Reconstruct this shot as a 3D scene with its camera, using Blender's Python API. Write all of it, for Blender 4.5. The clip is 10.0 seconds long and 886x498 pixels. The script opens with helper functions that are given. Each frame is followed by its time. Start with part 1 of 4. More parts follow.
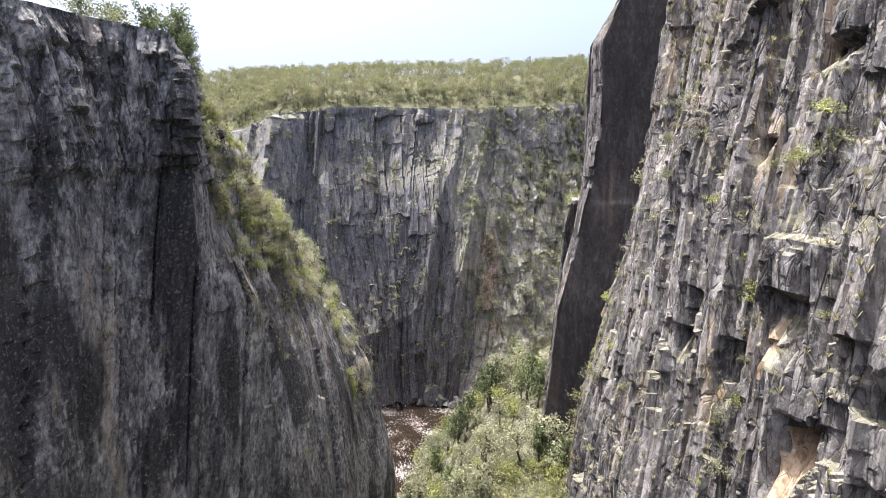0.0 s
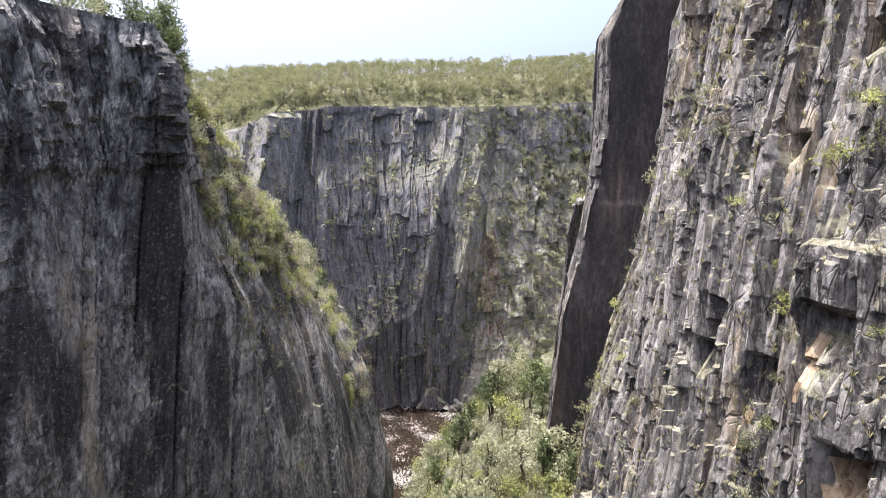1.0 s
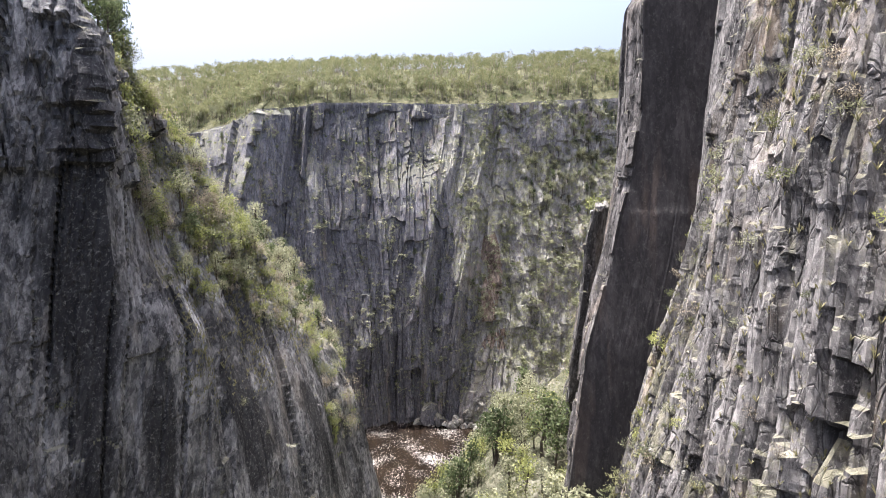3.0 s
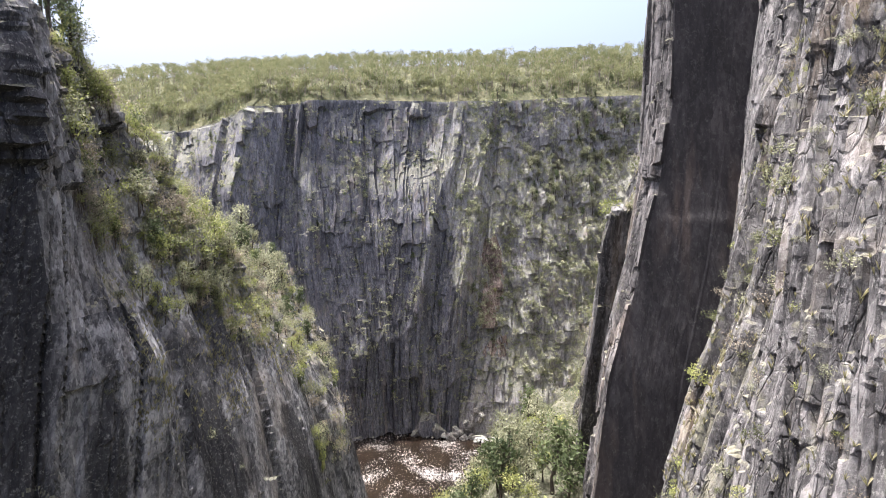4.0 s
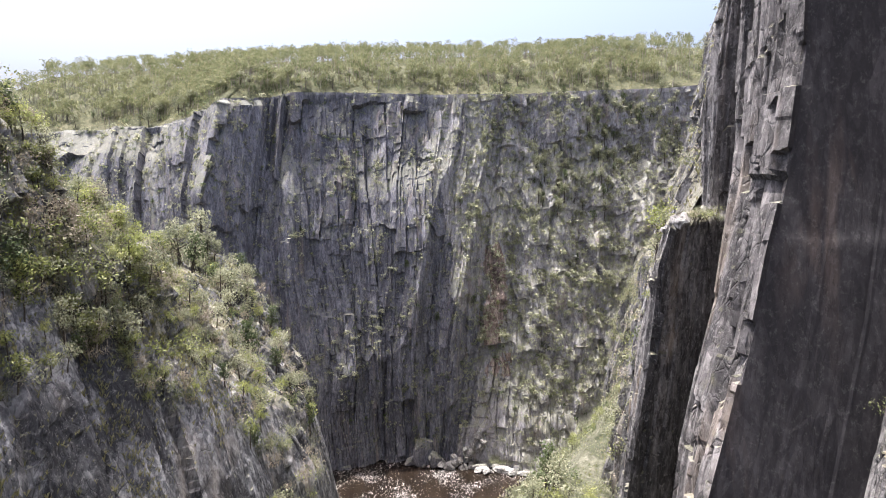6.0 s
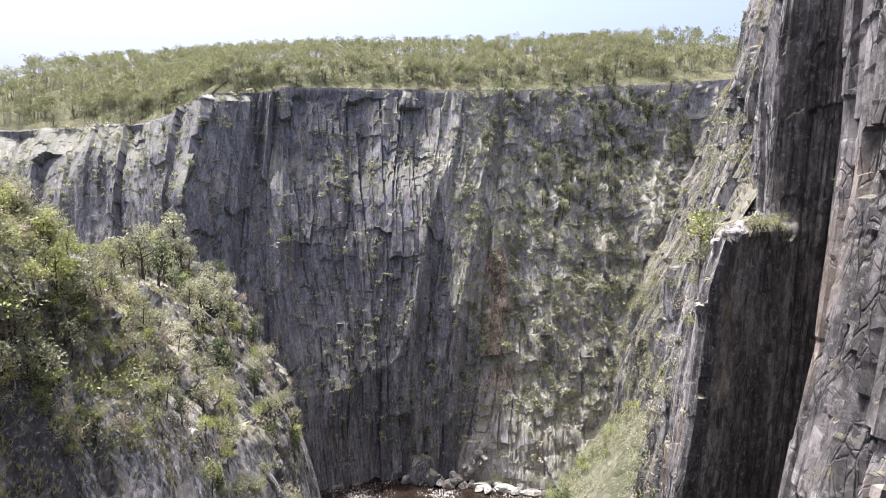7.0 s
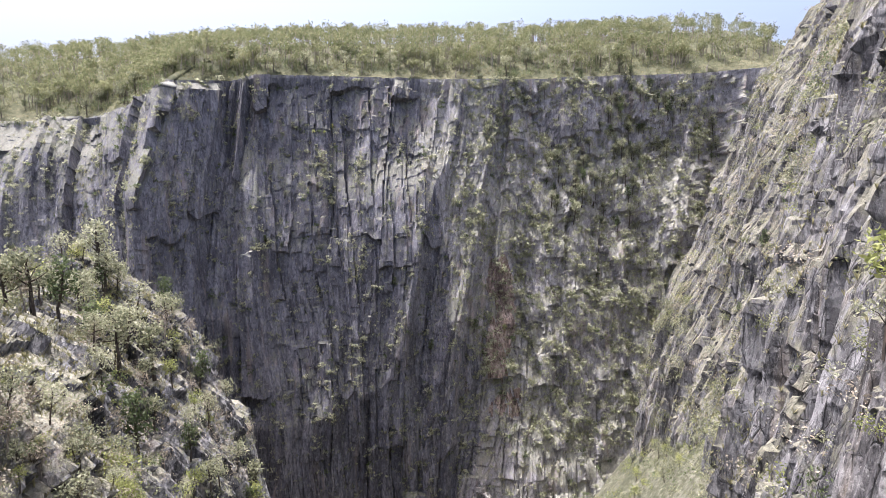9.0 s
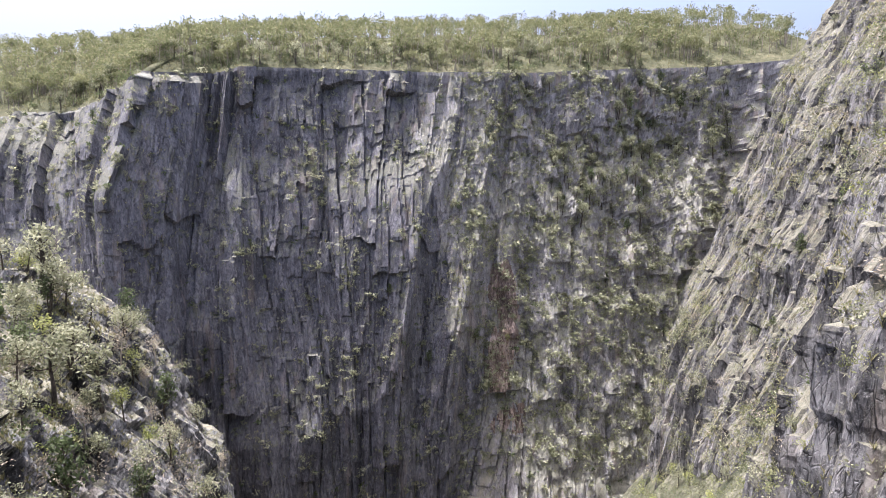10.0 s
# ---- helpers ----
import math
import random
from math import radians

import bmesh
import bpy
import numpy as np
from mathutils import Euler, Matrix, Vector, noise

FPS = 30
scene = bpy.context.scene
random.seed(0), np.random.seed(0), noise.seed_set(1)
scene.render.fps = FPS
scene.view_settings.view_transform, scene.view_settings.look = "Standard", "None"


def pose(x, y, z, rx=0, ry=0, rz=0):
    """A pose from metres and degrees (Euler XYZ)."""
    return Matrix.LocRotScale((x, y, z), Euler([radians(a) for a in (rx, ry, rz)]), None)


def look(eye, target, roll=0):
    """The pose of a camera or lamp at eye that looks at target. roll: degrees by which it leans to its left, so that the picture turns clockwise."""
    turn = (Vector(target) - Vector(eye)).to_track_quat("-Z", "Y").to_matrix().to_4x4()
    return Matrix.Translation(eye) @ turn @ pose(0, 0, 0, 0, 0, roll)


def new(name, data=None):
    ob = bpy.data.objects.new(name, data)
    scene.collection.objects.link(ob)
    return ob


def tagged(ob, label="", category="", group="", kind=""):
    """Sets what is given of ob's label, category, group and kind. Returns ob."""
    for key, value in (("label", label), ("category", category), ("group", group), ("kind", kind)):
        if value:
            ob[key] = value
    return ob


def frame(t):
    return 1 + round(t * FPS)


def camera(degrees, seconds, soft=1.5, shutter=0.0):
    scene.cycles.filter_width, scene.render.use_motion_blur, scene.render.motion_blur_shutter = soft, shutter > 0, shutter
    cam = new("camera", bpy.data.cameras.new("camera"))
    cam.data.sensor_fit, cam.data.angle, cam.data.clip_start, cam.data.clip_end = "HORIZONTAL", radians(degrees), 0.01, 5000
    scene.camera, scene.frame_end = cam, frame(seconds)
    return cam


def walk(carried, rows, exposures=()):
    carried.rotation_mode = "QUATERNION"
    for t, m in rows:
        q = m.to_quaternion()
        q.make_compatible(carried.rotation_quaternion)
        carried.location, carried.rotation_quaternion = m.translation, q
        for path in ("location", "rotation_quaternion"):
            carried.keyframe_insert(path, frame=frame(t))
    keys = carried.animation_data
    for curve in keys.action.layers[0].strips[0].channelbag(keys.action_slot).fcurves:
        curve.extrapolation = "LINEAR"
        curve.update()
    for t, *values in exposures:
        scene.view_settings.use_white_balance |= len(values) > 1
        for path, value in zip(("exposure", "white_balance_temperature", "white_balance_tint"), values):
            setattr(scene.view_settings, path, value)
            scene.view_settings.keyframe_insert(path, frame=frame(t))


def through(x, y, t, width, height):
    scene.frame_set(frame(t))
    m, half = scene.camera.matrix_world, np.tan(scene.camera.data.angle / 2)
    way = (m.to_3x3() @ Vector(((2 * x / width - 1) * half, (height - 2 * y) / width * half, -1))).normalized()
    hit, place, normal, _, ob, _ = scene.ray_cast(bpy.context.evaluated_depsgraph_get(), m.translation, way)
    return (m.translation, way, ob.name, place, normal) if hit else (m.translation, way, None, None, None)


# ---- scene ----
cam = camera(79.5, 10.0, soft=0.8)
METRES, EYE, TILT, LEAN, TURN = 120.0, 128.0, -7.0, 0.0, 0.0
ROWS = [
    (0.0, 0.0, 0.0, 0.0, 0.0, 0.0, 0.0),
    (0.5, -0.0001, 0.0165, 0.0021, 0.01, -0.0, 0.02),
    (1.0, 0.0006, 0.0406, 0.0052, 0.0, -0.0, 0.05),
    (1.5, 0.0019, 0.0722, 0.0096, 0.0, 0.0, 0.06),
    (2.0, 0.0036, 0.1086, 0.0146, 0.0, 0.02, 0.08),
    (2.5, 0.0055, 0.1514, 0.0209, 0.0, 0.05, 0.07),
    (4.0, 0.0111, 0.2969, 0.0406, -0.03, 0.15, 0.11),
    (4.5, 0.0128, 0.3509, 0.047, -0.05, 0.19, 0.08),
    (5.0, 0.0148, 0.4056, 0.0537, -0.07, 0.22, 0.13),
    (5.5, 0.0167, 0.4632, 0.0606, -0.09, 0.25, 0.11),
    (7.0, 0.0222, 0.6394, 0.0831, -0.15, 0.36, 0.09),
    (7.5, 0.0247, 0.699, 0.0901, -0.16, 0.39, 0.09),
    (8.0, 0.0271, 0.757, 0.097, -0.17, 0.41, 0.1),
    (8.5, 0.0298, 0.8166, 0.1037, -0.18, 0.44, 0.09),
    (9.0, 0.0312, 0.8743, 0.1103, -0.22, 0.48, 0.11),
    (9.5, 0.0336, 0.9338, 0.1175, -0.23, 0.51, 0.12),
    (10.0, 0.0354, 0.9917, 0.1232, -0.25, 0.56, 0.12),
]
walk(cam, [(t, pose(0, 0, EYE, TILT, LEAN, TURN) @ pose(METRES * x, METRES * y, METRES * z, 90 + pitch, roll, yaw)) for t, x, y, z, yaw, pitch, roll in ROWS],
     exposures=[(0.0, 1.46, 6050, 15), (5.5, 1.42, 5980, 16), (10.0, 1.30, 5850, 19)])

# ---- light ----
SUN = Vector((-0.21, 0.14, 0.96)).normalized()
elevation, azimuth = math.asin(SUN.z), math.atan2(SUN.x, SUN.y)
world = bpy.data.worlds.new("sky")
scene.world = world
world.use_nodes = True
sky = world.node_tree.nodes.new("ShaderNodeTexSky")
sky.sky_type, sky.sun_disc = "NISHITA", False
sky.sun_elevation, sky.sun_rotation = elevation, azimuth
sky.air_density, sky.dust_density, sky.ozone_density = 1.0, 10.0, 1.6
background = world.node_tree.nodes["Background"]
background.inputs["Strength"].default_value = 0.15
world.node_tree.links.new(sky.outputs["Color"], background.inputs["Color"])
lamp = bpy.data.lights.new("sun", "SUN")
lamp.energy, lamp.angle, lamp.color = 5.0, radians(0.53), (1.0, 0.95, 0.88)
sun = new("sun", lamp)
sun.matrix_world = look(SUN * 900, (0, 0, 0))


# ---- materials ----
class Shade:
    """A node material in short words; texture coordinates are metres of the world."""

    def __init__(self, name):
        self.mat = bpy.data.materials.new(name)
        self.mat.use_nodes = True
        self.tree = self.mat.node_tree
        self.bsdf = self.tree.nodes["Principled BSDF"]
        self.geo = self.tree.nodes.new("ShaderNodeNewGeometry")

    def link(self, a, b):
        self.tree.links.new(a, b)

    def node(self, kind, **sockets):
        n = self.tree.nodes.new(kind)
        for key, value in sockets.items():
            self.put(n.inputs[key.replace("_", " ")], value)
        return n

    def put(self, socket, value):
        if isinstance(value, bpy.types.NodeSocket):
            self.link(value, socket)
        else:
            socket.default_value = value

    lean = 0.0

    def scaled(self, sx, sy, sz, source=None):
        n = self.tree.nodes.new("ShaderNodeMapping")
        place = self.geo.outputs["Position"]
        if self.lean:
            cut = self.node("ShaderNodeSeparateXYZ", Vector=place)
            shift = self.math("ADD", cut.outputs["X"], self.math("MULTIPLY", cut.outputs["Z"], -self.lean))
            place = self.node("ShaderNodeCombineXYZ", X=shift, Y=cut.outputs["Y"], Z=cut.outputs["Z"]).outputs["Vector"]
        self.put(n.inputs["Vector"], source or place)
        n.inputs["Scale"].default_value = (sx, sy, sz)
        return n.outputs["Vector"]

    def noise(self, vector, scale=1.0, detail=4.0, rough=0.55, warp=0.0):
        n = self.node("ShaderNodeTexNoise", Vector=vector, Scale=scale, Detail=detail, Roughness=rough, Distortion=warp)
        return n.outputs["Fac"]

    def ramp(self, value, *stops):
        n = self.node("ShaderNodeValToRGB", Fac=value)
        e = n.color_ramp.elements
        while len(e) < len(stops):
            e.new(0.5)
        for item, (at, colour) in zip(e, stops):
            c = colour if isinstance(colour, tuple) else (colour, colour, colour)
            item.position, item.color = at, (*c, 1.0)
        return n.outputs["Color"]

    def step(self, value, low, high):
        n = self.node("ShaderNodeMapRange", Value=value)
        n.inputs["From Min"].default_value, n.inputs["From Max"].default_value = low, high
        return n.outputs["Result"]

    def math(self, op, a, b=0.0):
        n = self.tree.nodes.new("ShaderNodeMath")
        n.operation, n.use_clamp = op, False
        self.put(n.inputs[0], a)
        self.put(n.inputs[1], b)
        return n.outputs[0]

    def mix(self, fac, a, b, mode="MIX"):
        n = self.tree.nodes.new("ShaderNodeMix")
        n.data_type, n.blend_type = "RGBA", mode
        self.put(n.inputs[0], fac)
        for socket, value in ((n.inputs[6], a), (n.inputs[7], b)):
            self.put(socket, (*value, 1.0) if isinstance(value, tuple) else value)
        return n.outputs[2]

    def bump(self, height, strength, distance, onto=None):
        n = self.node("ShaderNodeBump", Height=height, Strength=strength, Distance=distance)
        if onto:
            self.link(onto, n.inputs["Normal"])
        return n.outputs["Normal"]

    def finish(self, colour, roughness=0.8, normal=None, specular=0.3):
        self.put(self.bsdf.inputs["Base Color"], (*colour, 1.0) if isinstance(colour, tuple) else colour)
        self.put(self.bsdf.inputs["Roughness"], roughness)
        self.bsdf.inputs["Specular IOR Level"].default_value = specular
        if normal:
            self.link(normal, self.bsdf.inputs["Normal"])
        return self.mat


def rock(name, dark, mid, pale, stain, stained, black, grass, grassy, lichen=0.5, streaky=0.06, deep=1.0, lean=0.0, grass_from=0.4, varnish=0.5, joints=0.75, band=0.24):
    """Cliff rock with upright joints and streaks, stains, lichen specks and grass on what lies flat."""
    s = Shade(name)
    s.lean = lean
    upright = s.scaled(1, 1, streaky)
    bands = s.scaled(1, 1, 0.035)
    loose = s.scaled(1, 1, 0.6)
    broad = s.noise(upright, 0.11, 5, 0.6, 0.4)
    fine = s.noise(s.scaled(1, 1, max(streaky, 0.4)), 0.8, 10, 0.70, 0.2)
    grain = s.noise(loose, 1.6, 10, 0.75)
    cells = s.node("ShaderNodeTexVoronoi", Vector=s.scaled(1, 1, 0.22), Scale=0.75, Randomness=1.0)
    small = s.node("ShaderNodeTexVoronoi", Vector=s.scaled(1, 1, 0.3), Scale=2.1, Randomness=1.0)
    face = s.node("ShaderNodeSeparateColor", Color=cells.outputs["Color"]).outputs[0]
    chip = s.node("ShaderNodeSeparateColor", Color=small.outputs["Color"]).outputs[0]
    tone = s.math("ADD", s.math("MULTIPLY", broad, 0.36), s.math("ADD", s.math("MULTIPLY", fine, 0.34), s.math("MULTIPLY", grain, 0.36)))
    tone = s.math("ADD", tone, s.math("MULTIPLY", s.math("SUBTRACT", face, 0.5), 0.10))
    tone = s.math("ADD", tone, s.math("MULTIPLY", s.math("SUBTRACT", chip, 0.5), 0.13))
    colour = s.ramp(tone, (0.42, dark), (0.53, mid), (0.65, pale))
    blotch = s.noise(loose, 0.045, 4, 0.6, 0.8)
    colour = s.mix(s.math("MULTIPLY", s.math("MULTIPLY", s.step(s.noise(bands, band + 0.06, 5, 0.5, 0.3), 0.55, 0.62), s.step(blotch, 0.45, 0.60)), stained), colour, stain)
    colour = s.mix(s.math("MULTIPLY", s.step(s.noise(bands, band, 8, 0.55, 0.3), 0.51, 0.57), black), colour, (0.020, 0.020, 0.022))
    patina = s.step(s.noise(s.scaled(1, 1, 0.45), 0.16, 8, 0.68, 0.7), 0.46, 0.62)
    colour = s.mix(s.math("MULTIPLY", patina, varnish), colour, tuple(0.75 * c for c in dark))
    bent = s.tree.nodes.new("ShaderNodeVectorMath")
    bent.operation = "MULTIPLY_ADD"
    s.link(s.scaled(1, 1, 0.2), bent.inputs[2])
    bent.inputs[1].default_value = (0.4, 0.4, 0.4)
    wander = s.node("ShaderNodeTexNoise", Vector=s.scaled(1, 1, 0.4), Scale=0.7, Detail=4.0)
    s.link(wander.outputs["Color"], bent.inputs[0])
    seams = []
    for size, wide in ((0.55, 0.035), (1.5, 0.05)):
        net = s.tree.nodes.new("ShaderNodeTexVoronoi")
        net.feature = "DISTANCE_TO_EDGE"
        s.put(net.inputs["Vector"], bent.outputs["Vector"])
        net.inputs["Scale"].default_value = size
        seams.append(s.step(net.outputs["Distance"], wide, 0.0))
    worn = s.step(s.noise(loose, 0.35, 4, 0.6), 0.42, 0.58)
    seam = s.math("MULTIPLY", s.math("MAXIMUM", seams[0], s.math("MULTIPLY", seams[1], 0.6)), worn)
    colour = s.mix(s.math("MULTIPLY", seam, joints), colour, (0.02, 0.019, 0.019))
    specks = s.step(s.noise(s.scaled(1, 1, 0.8), 1.9, 10, 0.85), 0.54, 0.60)
    colour = s.mix(s.math("MULTIPLY", specks, lichen), colour, (0.46, 0.45, 0.41))
    pits = s.step(s.noise(s.scaled(1, 1, 0.5), 1.5, 10, 0.85), 0.46, 0.40)
    colour = s.mix(s.math("MULTIPLY", pits, 0.65), colour, (0.03, 0.029, 0.028))
    up = s.node("ShaderNodeSeparateXYZ", Vector=s.geo.outputs["Normal"]).outputs["Z"]
    lie = s.math("ADD", up, s.math("MULTIPLY", s.math("SUBTRACT", s.noise(s.scaled(1, 1, 0.5), 0.35, 7, 0.72), 0.5), 1.5))
    green = s.ramp(s.noise(s.scaled(1, 1, 1), 1.3, 8, 0.75), (0.30, tuple(c * 0.4 for c in grass)), (0.50, grass), (0.70, (0.29, 0.272, 0.19)))
    colour = s.mix(s.math("MULTIPLY", s.step(lie, grass_from, grass_from + 0.2), grassy), colour, green)
    relief = s.math("ADD", s.math("MULTIPLY", face, 0.55), s.math("ADD", s.math("MULTIPLY", chip, 0.22), s.math("ADD", s.math("MULTIPLY", fine, 0.9), s.math("MULTIPLY", grain, 0.6))))
    relief = s.math("SUBTRACT", relief, s.math("MULTIPLY", seam, 0.9 * joints))
    return s.finish(colour, 0.88, s.bump(relief, 0.8, 0.32 * deep), 0.2)


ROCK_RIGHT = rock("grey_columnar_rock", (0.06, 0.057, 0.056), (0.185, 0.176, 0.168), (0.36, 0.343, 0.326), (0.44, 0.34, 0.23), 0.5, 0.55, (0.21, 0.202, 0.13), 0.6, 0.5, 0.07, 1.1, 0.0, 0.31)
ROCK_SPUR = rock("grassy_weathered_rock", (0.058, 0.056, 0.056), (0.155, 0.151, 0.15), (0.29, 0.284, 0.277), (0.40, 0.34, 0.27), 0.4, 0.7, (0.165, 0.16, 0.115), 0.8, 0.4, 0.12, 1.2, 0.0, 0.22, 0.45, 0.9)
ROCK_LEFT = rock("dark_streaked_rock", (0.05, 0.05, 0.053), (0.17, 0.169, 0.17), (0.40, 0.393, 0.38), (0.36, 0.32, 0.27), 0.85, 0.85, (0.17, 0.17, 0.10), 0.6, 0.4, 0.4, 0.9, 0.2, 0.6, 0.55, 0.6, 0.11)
# bluish and low in contrast: distance haze is put into the rock's colours
ROCK_FAR = rock("hazed_blue_grey_rock", (0.086, 0.085, 0.097), (0.158, 0.155, 0.172), (0.27, 0.265, 0.281), (0.36, 0.29, 0.245), 0.5, 0.3, (0.21, 0.212, 0.15), 0.6, 0.35, 0.16, 1.3, 0.0, 0.27, 0.35, 0.35)
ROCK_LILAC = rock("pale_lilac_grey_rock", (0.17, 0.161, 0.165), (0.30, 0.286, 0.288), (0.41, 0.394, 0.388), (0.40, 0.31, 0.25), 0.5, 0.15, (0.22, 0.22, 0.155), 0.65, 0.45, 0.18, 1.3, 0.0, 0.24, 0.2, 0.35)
# brown-grey rock whose darker tone also paints in the shade on the fins
ROCK_BROWN = rock("brown_grey_shaded_rock", (0.045, 0.042, 0.04), (0.13, 0.121, 0.114), (0.26, 0.243, 0.23), (0.30, 0.24, 0.18), 0.5, 0.5, (0.15, 0.15, 0.08), 0.4, 0.3, 0.06, 0.7)
# weathered crest rock, made paler still to put sunlight into its colour
ROCK_CREST = rock("pale_weathered_sunlit_crest_rock", (0.075, 0.073, 0.07), (0.20, 0.194, 0.185), (0.38, 0.37, 0.352), (0.40, 0.33, 0.25), 0.4, 0.25, (0.21, 0.2, 0.135), 0.7, 0.4, 0.2, 1.0, 0.0, 0.35, 0.15, 0.5)
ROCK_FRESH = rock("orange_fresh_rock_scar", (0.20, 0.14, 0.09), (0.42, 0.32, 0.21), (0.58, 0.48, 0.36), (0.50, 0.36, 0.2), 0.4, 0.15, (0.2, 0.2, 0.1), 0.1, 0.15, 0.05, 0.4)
# varnished rock, darkened further to stand in for the slab's shade
ROCK_SLAB = rock("brown_black_varnished_shaded_rock", (0.034, 0.032, 0.033), (0.050, 0.047, 0.048), (0.078, 0.073, 0.073), (0.17, 0.13, 0.105), 0.35, 0.3, (0.12, 0.12, 0.05), 0.1, 0.10, 0.22, 0.25, 0.0, 0.4, 0.4, 0.15)


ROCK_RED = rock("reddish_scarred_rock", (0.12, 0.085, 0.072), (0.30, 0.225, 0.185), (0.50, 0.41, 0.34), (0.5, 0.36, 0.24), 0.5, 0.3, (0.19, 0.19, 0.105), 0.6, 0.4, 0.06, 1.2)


def soil(name, a, b, c, scale=0.5):
    s = Shade(name)
    n1, n2 = s.noise(s.scaled(1, 1, 1), scale, 7, 0.7), s.noise(s.scaled(1, 1, 1), 0.07, 4, 0.6)
    colour = s.ramp(s.math("ADD", s.math("MULTIPLY", n1, 0.6), s.math("MULTIPLY", n2, 0.4)), (0.36, a), (0.50, b), (0.66, c))
    return s.finish(colour, 0.95, s.bump(n1, 1.0, 0.6), 0.1)


GROUND = soil("dry_grass_and_soil", (0.035, 0.04, 0.02), (0.075, 0.076, 0.042), (0.15, 0.14, 0.085))
SCREE = soil("scree_and_scrub", (0.035, 0.042, 0.024), (0.085, 0.086, 0.055), (0.21, 0.2, 0.155), 0.8)


def foliage(name, a, b, c, through=0.48):
    """Leaves: colour varies from clump to clump and from plant to plant."""
    s = Shade(name)
    plant = s.tree.nodes.new("ShaderNodeObjectInfo")
    pick = s.math("ADD", s.math("MULTIPLY", s.geo.outputs["Random Per Island"], 0.35), s.math("MULTIPLY", plant.outputs["Random"], 0.30))
    patch = s.step(s.noise(s.scaled(1, 1, 1), 0.23, 3, 0.6), 0.32, 0.68)
    colour = s.ramp(s.math("ADD", pick, s.math("MULTIPLY", patch, 0.35)), (0.15, a), (0.48, b), (0.85, c))
    s.finish(colour, 0.6, None, 0.25)
    leaf = s.node("ShaderNodeBsdfTranslucent", Color=colour)
    blend = s.tree.nodes.new("ShaderNodeMixShader")
    blend.inputs[0].default_value = through
    s.link(s.bsdf.outputs[0], blend.inputs[1])
    s.link(leaf.outputs[0], blend.inputs[2])
    s.link(blend.outputs[0], s.tree.nodes["Material Output"].inputs["Surface"])
    return s.mat


LEAF_OLIVE = foliage("olive_gum_leaves", (0.06, 0.072, 0.03), (0.145, 0.157, 0.072), (0.27, 0.268, 0.14))
LEAF_DARK = foliage("dark_green_leaves", (0.04, 0.055, 0.025), (0.085, 0.11, 0.047), (0.17, 0.20, 0.095))
LEAF_BRIGHT = foliage("bright_yellow_green_leaves", (0.12, 0.14, 0.045), (0.26, 0.285, 0.095), (0.43, 0.44, 0.17))
LEAF_GREY = foliage("grey_green_leaves", (0.10, 0.11, 0.065), (0.24, 0.248, 0.15), (0.42, 0.42, 0.28))
LEAF_DRY = foliage("dry_brown_twigs", (0.14, 0.115, 0.085), (0.28, 0.24, 0.175), (0.44, 0.39, 0.29), 0.3)
GRASS = foliage("dry_tussock_blades", (0.13, 0.13, 0.06), (0.27, 0.255, 0.13), (0.42, 0.385, 0.22), 0.3)


def bark(name, a, b):
    s = Shade(name)
    n = s.noise(s.scaled(3, 3, 0.5), 2.0, 6, 0.65)
    return s.finish(s.ramp(n, (0.35, a), (0.65, b)), 0.85, s.bump(n, 0.6, 0.05), 0.2)


BARK_PALE = bark("pale_gum_bark", (0.16, 0.13, 0.10), (0.42, 0.38, 0.32))
BARK_DARK = bark("dark_rough_bark", (0.035, 0.03, 0.025), (0.11, 0.09, 0.07))


def river():
    s = Shade("brown_river_with_foam")
    flow = s.scaled(1.0, 0.45, 1.0)
    foam = s.noise(flow, 1.3, 12, 0.82, 0.8)
    patch = s.noise(s.scaled(1, 1, 1), 0.06, 3, 0.5)
    white = s.step(s.math("ADD", foam, s.math("MULTIPLY", s.math("SUBTRACT", patch, 0.5), 0.4)), 0.54, 0.62)
    deep = s.ramp(s.noise(flow, 0.1, 5, 0.6), (0.35, (0.010, 0.007, 0.005)), (0.7, (0.026, 0.018, 0.012)))
    colour = s.mix(s.math("MULTIPLY", white, 0.6), deep, (0.5, 0.48, 0.45))
    return s.finish(colour, s.math("ADD", s.math("MULTIPLY", white, 0.5), 0.12), s.bump(s.noise(flow, 1.6, 6, 0.65), 0.5, 0.12), 0.4)


WATER = river()
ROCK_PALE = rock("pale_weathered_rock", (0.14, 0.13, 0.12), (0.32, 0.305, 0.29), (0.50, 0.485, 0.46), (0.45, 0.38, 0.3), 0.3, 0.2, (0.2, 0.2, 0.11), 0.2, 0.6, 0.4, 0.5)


# ---- shape helpers ----
def hashed(ix, iy, iz, seed):
    h = (ix.astype(np.int64) * 374761393 + iy.astype(np.int64) * 668265263 + iz.astype(np.int64) * 2147483647 + seed * 1274126177) & 0x7FFFFFFF
    h = ((h ^ (h >> 13)) * 1274126177) & 0x7FFFFFFF
    h = ((h ^ (h >> 16)) * 668265263) & 0x7FFFFFFF
    return ((h ^ (h >> 15)) & 0xFFFFFF) / float(0xFFFFFF)


